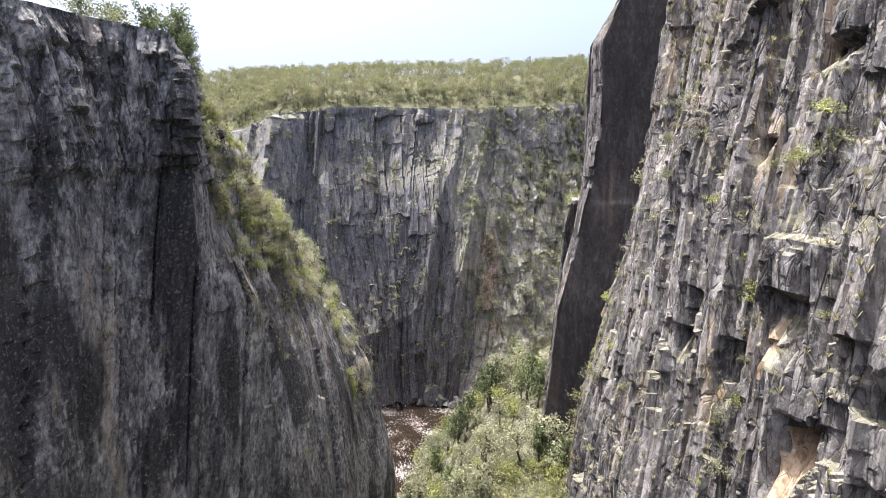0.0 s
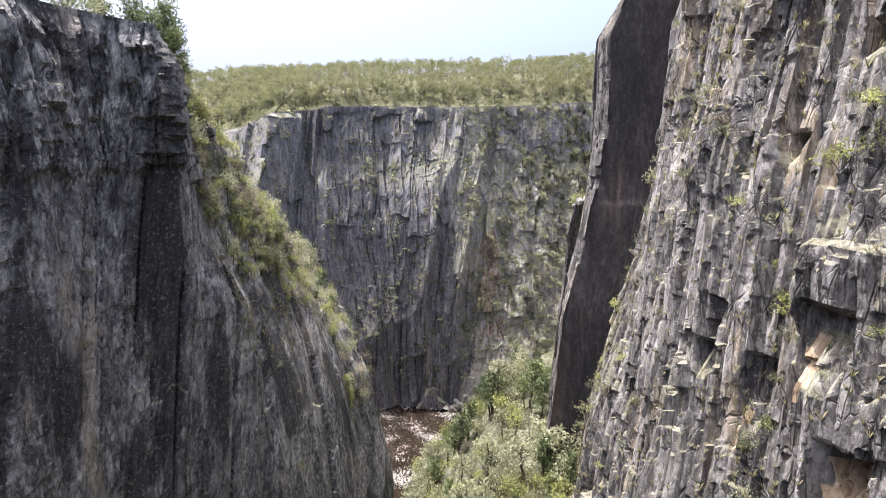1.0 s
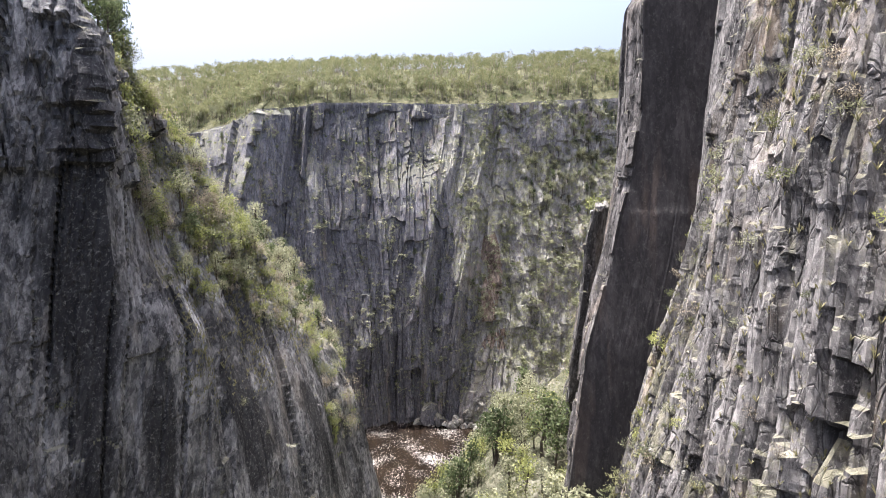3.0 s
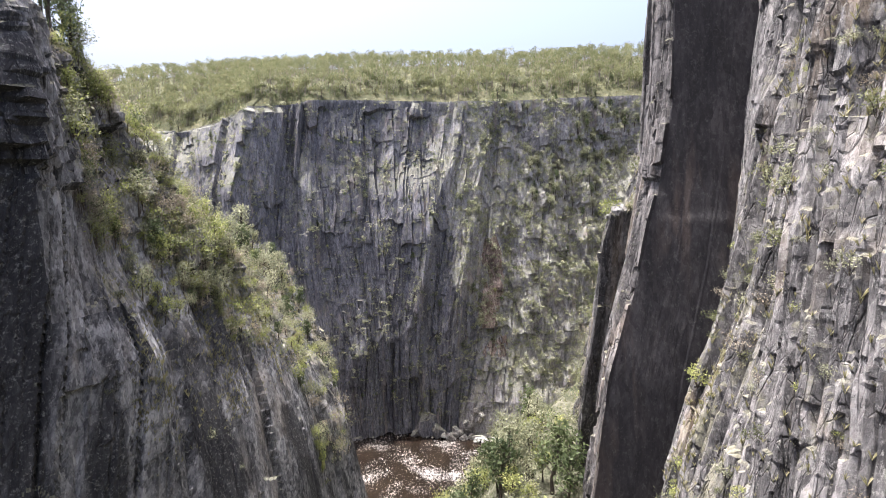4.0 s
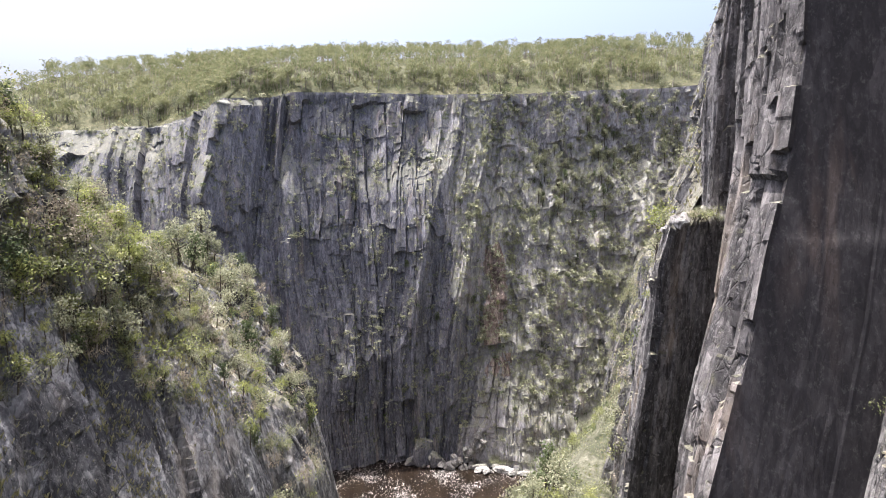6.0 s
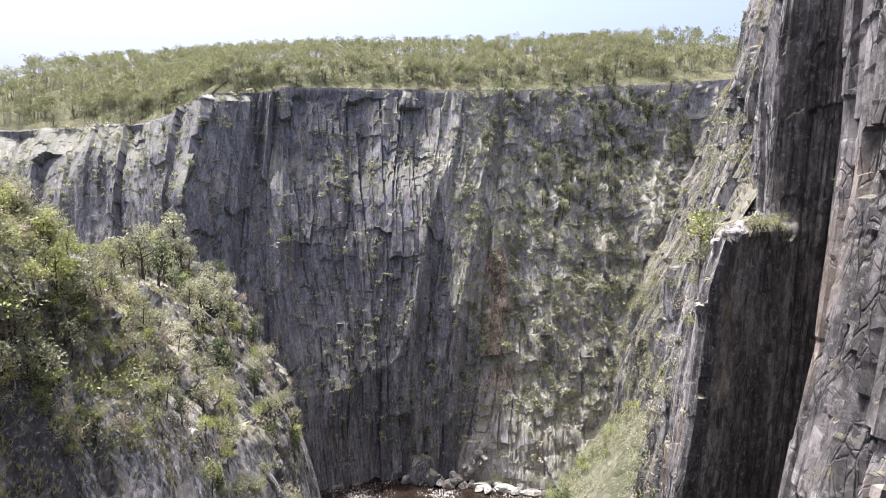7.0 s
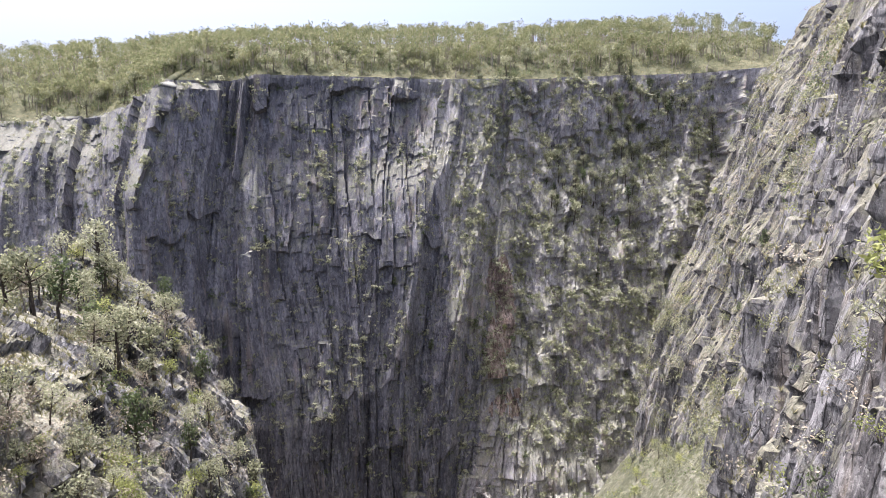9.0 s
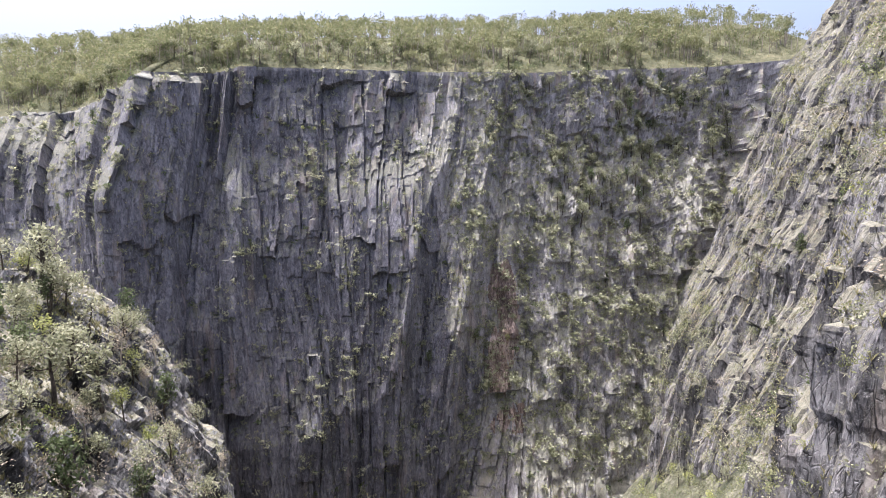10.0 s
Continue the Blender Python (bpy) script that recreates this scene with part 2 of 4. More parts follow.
def lattice(x, y, z, seed=0):
    """Smooth value noise from -1 to 1."""
    x, y, z = np.broadcast_arrays(np.asarray(x, float), np.asarray(y, float), np.asarray(z, float))
    ix, iy, iz = np.floor(x), np.floor(y), np.floor(z)
    fx, fy, fz = x - ix, y - iy, z - iz
    fx, fy, fz = (f * f * f * (f * (f * 6 - 15) + 10) for f in (fx, fy, fz))
    total = 0
    for a in (0, 1):
        for b in (0, 1):
            for c in (0, 1):
                w = (fx if a else 1 - fx) * (fy if b else 1 - fy) * (fz if c else 1 - fz)
                total = total + w * hashed(ix + a, iy + b, iz + c, seed)
    return total * 2 - 1


def rough(x, y, z, octaves=4, seed=0, gain=0.5):
    total, amount = 0, 1.0
    for k in range(octaves):
        total = total + amount * lattice(x * 2 ** k, y * 2 ** k, z * 2 ** k, seed + 17 * k)
        amount *= gain
    return total


def blocks(u, v, wide, tall, seed, share=0.45, crack=0.0):
    """Joint-bounded blocks: one depth from 0 to 1 for each cell, in columns of uneven width parted by open joints."""
    u = u + 0.5 * wide * rough(u / wide * 0.45, v / tall * 0.12, 0.5, 2, seed)
    col = np.floor(u / wide)
    into = u / wide - col
    v = v + tall * 3.0 * hashed(col, col * 0, col * 0, seed + 3) + 0.12 * tall * lattice(u / wide * 1.7, v / tall, 0.1, seed + 5)
    row = np.floor(v / tall)
    d = share * hashed(col, col * 0 + 2, col * 0, seed + 8) + (1 - share) * hashed(col, row, col * 0 + 7, seed + 9)
    if crack:
        open_joint = hashed(col, np.floor(v / tall * 0.7), col * 0 + 5, seed + 4)
        d = d - crack * np.clip(1 - into * wide / 0.3, 0, 1) * np.clip(open_joint * 2 - 0.7, 0, 1)
    return d


def sheet(name, verts, quads, material, parent=None, smooth=False):
    """One mesh object from arrays of corners and faces."""
    me = bpy.data.meshes.new(name)
    verts = np.ascontiguousarray(verts, dtype=np.float32)
    quads = np.ascontiguousarray(quads, dtype=np.int32)
    n, k = quads.shape
    me.vertices.add(len(verts))
    me.vertices.foreach_set("co", verts.ravel())
    me.loops.add(n * k)
    me.loops.foreach_set("vertex_index", quads.ravel())
    me.polygons.add(n)
    me.polygons.foreach_set("loop_start", np.arange(n, dtype=np.int32) * k)
    me.polygons.foreach_set("loop_total", np.full(n, k, dtype=np.int32))
    me.polygons.foreach_set("use_smooth", np.full(n, smooth, dtype=bool))
    me.update(calc_edges=True)
    me.validate()
    me.materials.append(material)
    ob = new(name, me)
    if parent:
        ob.parent = parent
    return ob


def weave(nu, nv, flip=False):
    a = (np.arange(nu - 1)[:, None] * nv + np.arange(nv - 1)[None, :]).ravel()
    q = np.stack([a, a + nv, a + nv + 1, a + 1], 1)
    return q[:, ::-1] if flip else q


class Cliff:
    """A rock wall lofted through upright sections; its relief is blocks, ribs and grain."""

    def __init__(self, levels):
        self.levels, self.sections, self.steps = levels, [], []

    def section(self, step, top, xs, ys, lean=0.0):
        n = len(self.levels)
        xs = xs if isinstance(xs, tuple) else (xs,) * n
        ys = ys if isinstance(ys, tuple) else tuple(ys + lean * (z - 118) for z in self.levels)
        top = top if isinstance(top, tuple) else (top,)
        zs = (*self.levels[:n - len(top)], *top)
        self.sections.append(np.array([xs, ys, zs], float).T)
        self.steps.append(step)

    def loft(self, rows, soften=3):
        cols, parts = [], []
        for a, b, step in zip(self.sections, self.sections[1:], self.steps[1:]):
            n = max(1, int(np.ceil(np.linalg.norm((b - a)[:, :2], axis=1).max() / step)))
            t = np.arange(n)[:, None, None] / n
            cols.append(a[None] * (1 - t) + b[None] * t)
            parts += [len(cols) - 1] * n
        parts.append(len(cols) - 1)
        self.span = np.array(parts)[:, None]
        cols.append(self.sections[-1][None])
        net = np.concatenate(cols)
        marks = np.concatenate([[0], np.cumsum(rows)])
        at = np.arange(marks[-1] + 1)
        out = np.empty((len(net), len(at), 3))
        k = np.clip(np.searchsorted(marks, at, side="right") - 1, 0, len(rows) - 1)
        f = ((at - marks[k]) / np.array(rows)[k])[None, :, None]
        out = net[:, k] * (1 - f) + net[:, k + 1] * f
        for _ in range(soften):
            inner = out[:, 2:-2]
            out[:, 2:-2] = (out[:, :-4] + out[:, 1:-3] + inner + out[:, 3:-1] + out[:, 4:]) / 5
        return out

    def carve(self, rows, relief, seed, flip=False, soften=3, spare=None):
        p = self.loft(rows, soften)
        du, dv = np.gradient(p, axis=0), np.gradient(p, axis=1)
        nrm = np.cross(du, dv)
        nrm /= np.linalg.norm(nrm, axis=2, keepdims=True) + 1e-9
        if flip:
            nrm = -nrm
        run = np.linalg.norm(np.diff(p[:, :, :2], axis=0), axis=2).mean(axis=1)
        u = np.concatenate([[0], np.cumsum(run)])[:, None] + 0 * p[:, :, 2]
        v = p[:, :, 2]
        x, y = p[:, :, 0], p[:, :, 1]
        d = relief(u, v, x, y, seed)
        fade = np.clip((p.shape[1] - 1 - np.arange(p.shape[1])) / 8.0, 0.25, 1)[None, :]
        if spare is not None:
            d = d * spare(u, v, x, y)
        p = p + nrm * (d * fade)[:, :, None]
        along = du / (np.linalg.norm(du, axis=2, keepdims=True) + 1e-9)
        stray = 0.06 * np.median(run) * rough(u / 1.3, v / 2.2, 0.4, 2, seed + 91, 0.6)
        if spare is not None:
            stray = stray * spare(u, v, x, y)
        p = p + along * (stray * fade)[:, :, None]
        p[:, :, 2] += 0.08 * rough(x / 2.5, y / 2.5, v / 3.0, 2, seed + 90, 0.5) * fade
        self.points, self.flip = p, flip
        du, dv = np.gradient(p, axis=0), np.gradient(p, axis=1)
        nrm = np.cross(du, dv)
        nrm /= np.linalg.norm(nrm, axis=2, keepdims=True) + 1e-9
        self.normals = -nrm if flip else nrm
        return p

    def build(self, name, material, label, second=None, where=None):
        nu, nv = self.points.shape[:2]
        ob = sheet(name, self.points.reshape(-1, 3), weave(nu, nv, self.flip), material)
        if second:
            for mat in second:
                ob.data.materials.append(mat)
            ob.data.polygons.foreach_set("material_index", where[:-1, :-1].ravel().astype(np.int32))
        return tagged(ob, label, "cliff", kind="structure")

    def nearest(self, x=None, y=None, z=None):
        """The place on the rock next to the coordinates given."""
        d = 0
        for axis, value in enumerate((x, y, z)):
            if value is not None:
                d = d + (self.points[:, :, axis] - value) ** 2
        i, j = np.unravel_index(np.argmin(d), d.shape)
        return Vector(self.points[i, j]), Vector(self.normals[i, j])


# ---- the gorge ----
def ribs(u, v, seed, wide, tall):
    """Upright ribs and clefts."""
    w = rough(u / (wide * 2.2), v / (tall * 2), 0.3, 2, seed + 40) * 0.9
    a = 1 - np.abs(lattice(u / wide + w, v / tall, 0.7, seed)) * 2
    b = 1 - np.abs(lattice(u / (wide * 0.37) + w, v / (tall * 0.6), 1.7, seed + 1)) * 2
    return a * 0.65 + b * 0.35


def hollow(y, z, y0, y1, z0, z1):
    """1 inside an overhung hollow, with a level roof and a floor that runs out."""
    side = np.clip((y - y0) / 0.5, 0, 1) * np.clip((y1 - y) / 0.5, 0, 1)
    return side * np.clip((z1 - z) / 0.35, 0, 1) * np.clip((z - z0) / (0.75 * (z1 - z0)), 0, 1)


def scars(y, z):
    """Fresh orange rock below the roofs."""
    return hollow(y, z, 44.3, 46.0, 108.5, 116.5) + hollow(y, z, 38.8, 41.6, 100.0, 109.2) + 0.6 * hollow(y, z, 50, 51.3, 101, 108)


def shards(u, v, wide, tall, seed, deep, tilt=0.35, share=0.5, lip=0.3, crack=0.0):
    """Angular blocks in uneven upright columns: each has a depth and a plane of its own, a proud foot and open joints."""
    s = u / wide + 0.35 * lattice(u / wide * 0.5, v / tall * 0.35, 0.3, seed)
    k = np.floor(s)
    col = np.where(s < k + 0.7 * hashed(k, k * 0, k * 0, seed), k - 1, k)
    start = col + 0.7 * hashed(col, col * 0, col * 0, seed)
    width = col + 1 + 0.7 * hashed(col + 1, col * 0, col * 0, seed) - start
    f = (s - start) / width
    skew = hashed(col, col * 0 + 4, col * 0, seed) - 0.5
    t = v / (tall * (0.55 + 0.9 * hashed(col, col * 0 + 1, col * 0, seed))) + 9 * hashed(col, col * 0 + 2, col * 0, seed) + 0.5 * wide / tall * skew * f + 0.06 * lattice(u / wide * 3, v / tall, 0.6, seed + 2)
    row = np.floor(t)
    g = t - row
    d = deep * (share * hashed(col, col * 0 + 3, col * 0, seed) + (1 - share) * hashed(col, row, col * 0 + 1, seed) - 0.5)
    d = d + tilt * wide * width * (f - 0.5) * (2 * hashed(col, row, col * 0 + 2, seed) - 1)
    d = d + lip * deep * (0.5 - g) * hashed(col, row, col * 0 + 3, seed)
    if crack:
        gape = hashed(col, np.floor(t * 0.6), col * 0 + 5, seed) > 0.4
        d = d - crack * np.clip(1.2 - f * width * wide / 0.4, 0, 1) * gape
    return d


def relief_right(u, v, x, y, seed):
    d = 1.2 * ribs(u, v, seed, 9.0, 70.0)
    d += shards(u, v, 5.2, 40.0, seed + 11, 2.3, 0.14, 0.6, 0.10, 1.8) + shards(u, v, 2.0, 12.0, seed + 12, 0.85, 0.18, 0.45, 0.15, 1.1) + shards(u, v, 0.85, 4.0, seed + 13, 0.45, 0.24, 0.4, 0.15, 0.7)
    d += 1.3 * (blocks(u, v, 4.5, 7.0, seed + 16, 0.0) > 0.84) * np.clip(rough(u / 8, v / 12, 0.9, 2, seed + 17) + 0.4, 0, 1)
    d -= 1.5 * (blocks(u, v, 2.0, 4.5, seed + 18, 0.0) > 0.90) * np.clip(rough(u / 9, v / 9, 0.4, 2, seed + 19) + 0.4, 0, 1)
    d -= 2.6 * hollow(y, v, 41.5, 46.5, 112.0, 118.8) + 2.8 * hollow(y, v, 38.4, 42.0, 101.5, 109.5) + 1.8 * hollow(y, v, 65.8, 67.2, 136.6, 139.6)
    d -= 2.2 * hollow(y, v, 45.0, 49.0, 137.5, 140.5) + 2.0 * hollow(y, v, 49.0, 52.0, 106.0, 113.0) + 1.8 * hollow(y, v, 52.5, 54.5, 130.0, 133.0) + 1.6 * hollow(y, v, 57.0, 60.0, 108, 112)
    d += 1.0 * hollow(y, v, 41.0, 47.0, 118.8, 123.5)
    return d - 0.4


def relief_spur(u, v, x, y, seed):
    d = 2.2 * ribs(u, v, seed, 17.0, 60.0) + 1.6 * rough(u / 16, v / 16, 0.4, 3, seed + 6)
    d += shards(u, v, 8.0, 34.0, seed + 11, 3.8, 0.30, 0.6, 0.2, 2.2) + shards(u, v, 3.0, 11.0, seed + 12, 2.2, 0.38, 0.45, 0.2, 2.0) + shards(u, v, 1.3, 4.0, seed + 13, 0.6, 0.3, 0.4, 0.2, 0.9)
    return d - 0.5


def crest_zone(y, v):
    """1 on the broken, overgrown crest of the dark spur and on the knoll behind it, 0 on the plain wall below."""
    foot = np.interp(y, (104, 110, 124, 141, 158, 170, 180), (146, 121, 113, 101, 92, 80, 60))
    return np.clip((v - foot) / 5, 0, 1) * np.clip((y - 104) / 6, 0, 1)


def relief_left(u, v, x, y, seed):
    slant = u - 0.2 * (v - 100)
    d = 1.3 * ribs(slant, v, seed, 13.0, 90.0)
    d += shards(slant, v, 7.5, 50.0, seed + 11, 2.2, 0.12, 0.6, 0.10, 0.9) + (1 - 0.5 * np.clip((y - 104) / 8, 0, 1)) * (shards(slant, v, 3.0, 17.0, seed + 12, 0.7, 0.13, 0.5, 0.2, 0.5) + shards(slant, v, 1.2, 5.0, seed + 13, 0.28, 0.15, 0.4, 0.3, 0.2))
    # the broken, overhanging band under the rim
    band = np.clip((v - 128.5 - 3.5 * rough(u / 9, v * 0, 0.5, 2, seed + 31)) / 1.0, 0, 1) * np.clip((y - 70) / 8, 0, 1) * np.clip((114 - y) / 4, 0, 1)
    d += band * (0.9 + shards(u, v, 3.0, 8.0, seed + 32, 1.8, 0.35, 0.45, 0.5, 1.2) + shards(u, v, 1.2, 3.2, seed + 33, 0.9, 0.35, 0.4, 0.6, 0.7))
    back = crest_zone(y, v)
    d += back * (shards(u, v, 6.0, 12.0, seed + 21, 3.4, 0.4, 0.45, 0.5, 1.4) + shards(u, v, 2.5, 6.0, seed + 22, 1.7, 0.4, 0.45, 0.5, 1.0) + shards(u, v, 1.2, 3.0, seed + 24, 0.8, 0.4, 0.4, 0.5, 0.6) + 1.6 * rough(u / 9, v / 9, 0.3, 3, seed + 23))
    return d - 0.3


def relief_far(u, v, x, y, seed):
    slant = u + 3.0 * rough(u / 45, v / 50, 0.6, 2, seed + 60) + 0.16 * (v - 110) * lattice(u / 26, u * 0, 0.5, seed + 61)
    open_side = np.clip((x - 5) / 40, 0, 1)
    keep = 1 - 0.45 * open_side
    d = keep * (4.8 * ribs(slant, v, seed, 28.0, 90.0) + shards(slant, v, 13.0, 60.0, seed + 11, 5.5, 0.38, 0.6, 0.2, 1.2))
    fine = (1 - 0.3 * open_side) * (1 - 0.5 * np.clip((-48 - x) / 12, 0, 1))
    d += fine * shards(slant + 0.08 * (v - 100), v, 4.4, 20.0, seed + 12, 2.4, 0.24, 0.5, 0.2, 0.8) + fine * shards(slant, v, 1.9, 7.0, seed + 13, 1.1, 0.28, 0.4, 0.2, 0.4)
    cross = u + 0.5 * (v - 100)
    d += open_side * (shards(cross, v, 9.0, 16.0, seed + 21, 2.2, 0.25, 0.4, 0.35, 0.8) + 1.5 * rough(u / 10, v / 10, 0.3, 3, seed + 23))
    return d - 0.5


right = Cliff((-6, 72, 90, 104, 118, 130, 140, 156, 190))
right.section(3.0, 190, (24, 28, 30, 32, 34, 36, 38, 41, 47), -60.0)
right.section(1.2, 190, (18, 24, 26, 28, 30, 33, 36, 39, 45), 18.0, 0.1)
right.section(0.30, 190, (16, 23, 26, 27.5, 29, 32, 34.5, 37, 43), 43.0, 0.13)
right.section(0.32, 190, (14, 20, 23, 25.5, 27.2, 28.5, 31.5, 35, 42), 61.0, 0.15)
right.section(0.28, 188, (13, 19, 22, 25.8, 29.2, 31.2, 32.8, 35.5, 42), 80.0, 0.15)
right.section(0.28, 186, (14, 20.5, 23, 27.0, 32.6, 35.6, 37.6, 40.5, 47), 93.0, 0.1)
# the plain dark slab that faces down the gorge, and the edge behind it
right.section(0.30, 170, (26, 30.5, 33, 35.0, 38.2, 40.0, 41.2, 43, 47), (96, 97.5, 99.5, 101.2, 103.4, 105.4, 106.8, 108.4, 109.6))
right.section(0.30, 166, (13, 18.0, 20.5, 22.7, 26.6, 29.7, 31.3, 31.4, 36), (96.3, 97.8, 99.8, 101.5, 103.8, 105.9, 107.4, 109, 110.2))
right.section(0.28, 168, (14, 19.5, 22, 24.2, 27.6, 29.6, 30.2, 30.6, 38), (104, 106, 108, 110, 112, 114, 115, 115, 116))
right.section(0.40, 174, (34, 40, 42, 43, 43.5, 44, 44.5, 45, 48), 119.0)
right.section(0.40, 176, (36, 42, 44, 45, 45.5, 46, 46.5, 47, 50), 136.5)
right.section(0.30, 178, (30, 35, 36.5, 37.4, 38, 39.6, 39.8, 41.2, 48), (134, 134, 134.3, 134.5, 134.6, 137.6, 138, 138.4, 139))
right.section(0.28, 180, (23, 26.2, 27.6, 29.4, 30.0, 39.8, 39.6, 41.0, 48), 131.0)
right.section(0.32, 182, (25.5, 30, 31.5, 32.5, 35, 42, 43, 45, 56), 143.0)
right.section(0.5, 182, (36, 42, 44, 45, 48, 54, 56, 58, 66), 150.0)
for k, net in enumerate(right.sections):
    # two more levels, for the shoulder of the pinnacle
    extra = [net[4] * (1 - f) + net[5] * f for f in (0.45, 0.56)]
    extra[0][2], extra[1][2] = 124.0, 124.8
    right.sections[k] = np.insert(net, 5, extra, axis=0)
right.sections[11][5:7, 0] = 38.2, 38.8
right.sections[11][5:7, 1] = 134.8, 136.6
right.sections[12][5:7, 0] = 31.6, 40.2
right.sections[13][5:7, 0] = 35.8, 41.0
for k, back in ((12, 8.0), (13, 3.0)):
    right.sections[k][6:, 1] += back
right.levels = (*right.levels[:5], 124.0, 124.8, *right.levels[5:])
spur = Cliff((-6, 72, 90, 104, 118, 130, 140, 156, 190))
spur.section(0.5, 182, (25.2, 29.7, 31.2, 32.2, 34.7, 41.6, 42.6, 44.6, 55.6), 141.0)
spur.section(0.55, 184, (26, 35, 39, 42, 45, 48, 50, 53, 66), 165.0)
spur.section(0.55, 186, (38, 50, 54, 57, 60, 63, 65.5, 69, 84), 190.0)
spur.section(0.50, 188, (50, 68, 75, 80, 84.0, 87.5, 90, 95, 112), 226.0)
spur.section(0.55, 190, (60, 73, 79, 84, 89.5, 93.5, 97, 103, 120), 258.0)
spur.section(0.55, 192, (71, 80, 87.5, 95, 100, 103, 106.5, 111.5, 131), 290.0)
spur.section(0.55, 192, (79, 85.0, 93.5, 101, 105.5, 108.5, 112, 117, 138), 307.0)
spur.section(0.55, 190, (92, 99, 108, 116, 121, 125, 129, 135, 156), 313.0)
spur.section(1.0, 188, (115, 125, 135, 143, 148, 153, 158, 166, 186), 324.0)
spur.section(2.0, 186, (140, 150, 160, 168, 175, 180, 186, 192, 205), 352.0)


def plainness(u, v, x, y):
    """How far each stretch of the wall is broken: the shaded fin faces are plain, hardly broken rock."""
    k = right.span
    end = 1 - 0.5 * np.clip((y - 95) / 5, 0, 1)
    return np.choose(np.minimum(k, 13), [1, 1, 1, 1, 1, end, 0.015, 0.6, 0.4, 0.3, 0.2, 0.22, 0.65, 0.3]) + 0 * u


ROWS_RIGHT = (24, 44, 46, 46, 18, 5, 14, 34, 46, 40)
right.carve(ROWS_RIGHT, relief_right, 5, flip=True, soften=1, spare=plainness)
right_net = right.loft(ROWS_RIGHT, 1)
# 1 and 3: fin faces in darker rock that carries part of their shade
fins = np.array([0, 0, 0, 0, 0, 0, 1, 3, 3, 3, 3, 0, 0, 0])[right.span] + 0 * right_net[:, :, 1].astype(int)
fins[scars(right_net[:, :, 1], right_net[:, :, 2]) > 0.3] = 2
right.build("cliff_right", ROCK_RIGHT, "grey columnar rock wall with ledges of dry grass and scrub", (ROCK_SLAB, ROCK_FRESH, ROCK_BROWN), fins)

spur.carve((70, 28, 22, 22, 20, 16, 24, 40), relief_spur, 15, flip=True, spare=lambda u, v, x, y: np.clip((y - 141) / 12, 0.04, 1))
spur.build("cliff_spur", ROCK_SPUR, "sunlit rock spur covered with dry grass and scrub")

left = Cliff((-6, 40, 70, 90, 104, 118, 136, 160))
left.section(3.0, 176, (-50, -54, -57, -59, -61, -63, -66, -70), -60.0)
left.section(2.0, 158, (-50, -54, -57, -59, -61, -62, -64, -67), 40.0)
left.section(0.8, 154, (-52, -54, -56, -57, -58, -59, -60, -62), 78.0)
left.section(0.32, 155.5, (-44, -46, -48.5, -50.5, -52, -54, -56, -59), 93.0)
left.section(0.32, 154.5, (-37, -39, -42, -44, -45, -46, -46.8, -48.5), 98.0)
left.section(0.32, 147.5, (-27, -30, -33.5, -36, -37.5, -44.5, -48.3, -51), 108.0)
left.section(0.34, (137, 149.5), (-24.5, -27.5, -31.5, -35.5, -38.8, -45, -49.5, -53.5), 116.5)
left.section(0.36, (137, 146.5), (-23, -26, -30.5, -35, -40, -45.5, -49.8, -53), 124.0)
left.section(0.36, (132, 137), (-21, -24.5, -29.5, -34.5, -40, -45.5, -51, -58), 132.0)
left.section(0.36, (118, 128, 121), (-19, -23, -28.5, -34, -39.5, -46, -53, -66), 141.0)
left.section(0.36, (112, 119, 109), (-16, -19, -27.5, -34, -42, -47, -54, -70), 158.0)
left.section(0.36, (100, 107, 112, 102), (-14, -17, -24, -36, -43, -49, -56, -72), 168.0)
left.section(0.45, (98, 104, 108, 99), (-22, -26, -34, -42, -47, -52, -61, -80), 185.0)
left.section(0.45, (96, 102, 108, 102), (-25, -32, -39, -50, -58, -65, -73, -92), 205.0)
left.section(0.45, (99, 106, 113, 104), (-26, -33, -40, -50, -57, -64, -72, -96), 217.0)
left.section(0.45, (98, 105, 111, 102), (-28, -36, -43, -52, -59, -68, -80, -102), 230.0)
left.section(0.8, (92, 98, 103, 96), (-45, -53, -60, -70, -76, -83, -94, -118), 250.0)
left.section(0.8, (92, 96, 99, 94), (-66, -76, -84, -92, -100, -108, -118, -140), 285.0)
left.section(2.0, (92, 95, 97, 94), (-80, -90, -98, -106, -116, -126, -140, -160), 312.0)
left.carve((16, 44, 46, 38, 38, 44, 36), relief_left, 23)
# crest, upper corner and knoll tops take the rock with painted-in sunlight
left.build("cliff_left", ROCK_LEFT, "dark streaked rock spur with scrub on its crest", (ROCK_RED, ROCK_CREST), np.where(left.points[:, :, 1] < 62, 1, np.where(((crest_zone(left.points[:, :, 1], left.points[:, :, 2]) > 0.5) | (left.points[:, :, 1] > 98) & (left.points[:, :, 1] < 112) & (left.points[:, :, 2] > 112)) & (left.normals[:, :, 2] > np.where(left.points[:, :, 1] > 176, 0.7, -0.3)), 2, 0)))

far = Cliff((-6, 35, 75, 105, 125, 142, 172))
far.section(3.0, 155, (-240, -240, -242, -245, -248, -250, -255), (300, 304, 310, 316, 322, 330, 340))
far.section(0.9, 157, (-150, -152, -154, -156, -158, -160, -163), (290, 294, 300, 306, 312, 320, 334))
far.section(0.6, 158, (-118, -119, -121, -123, -126, -128, -133), (286, 290, 296, 302, 308, 314, 326))
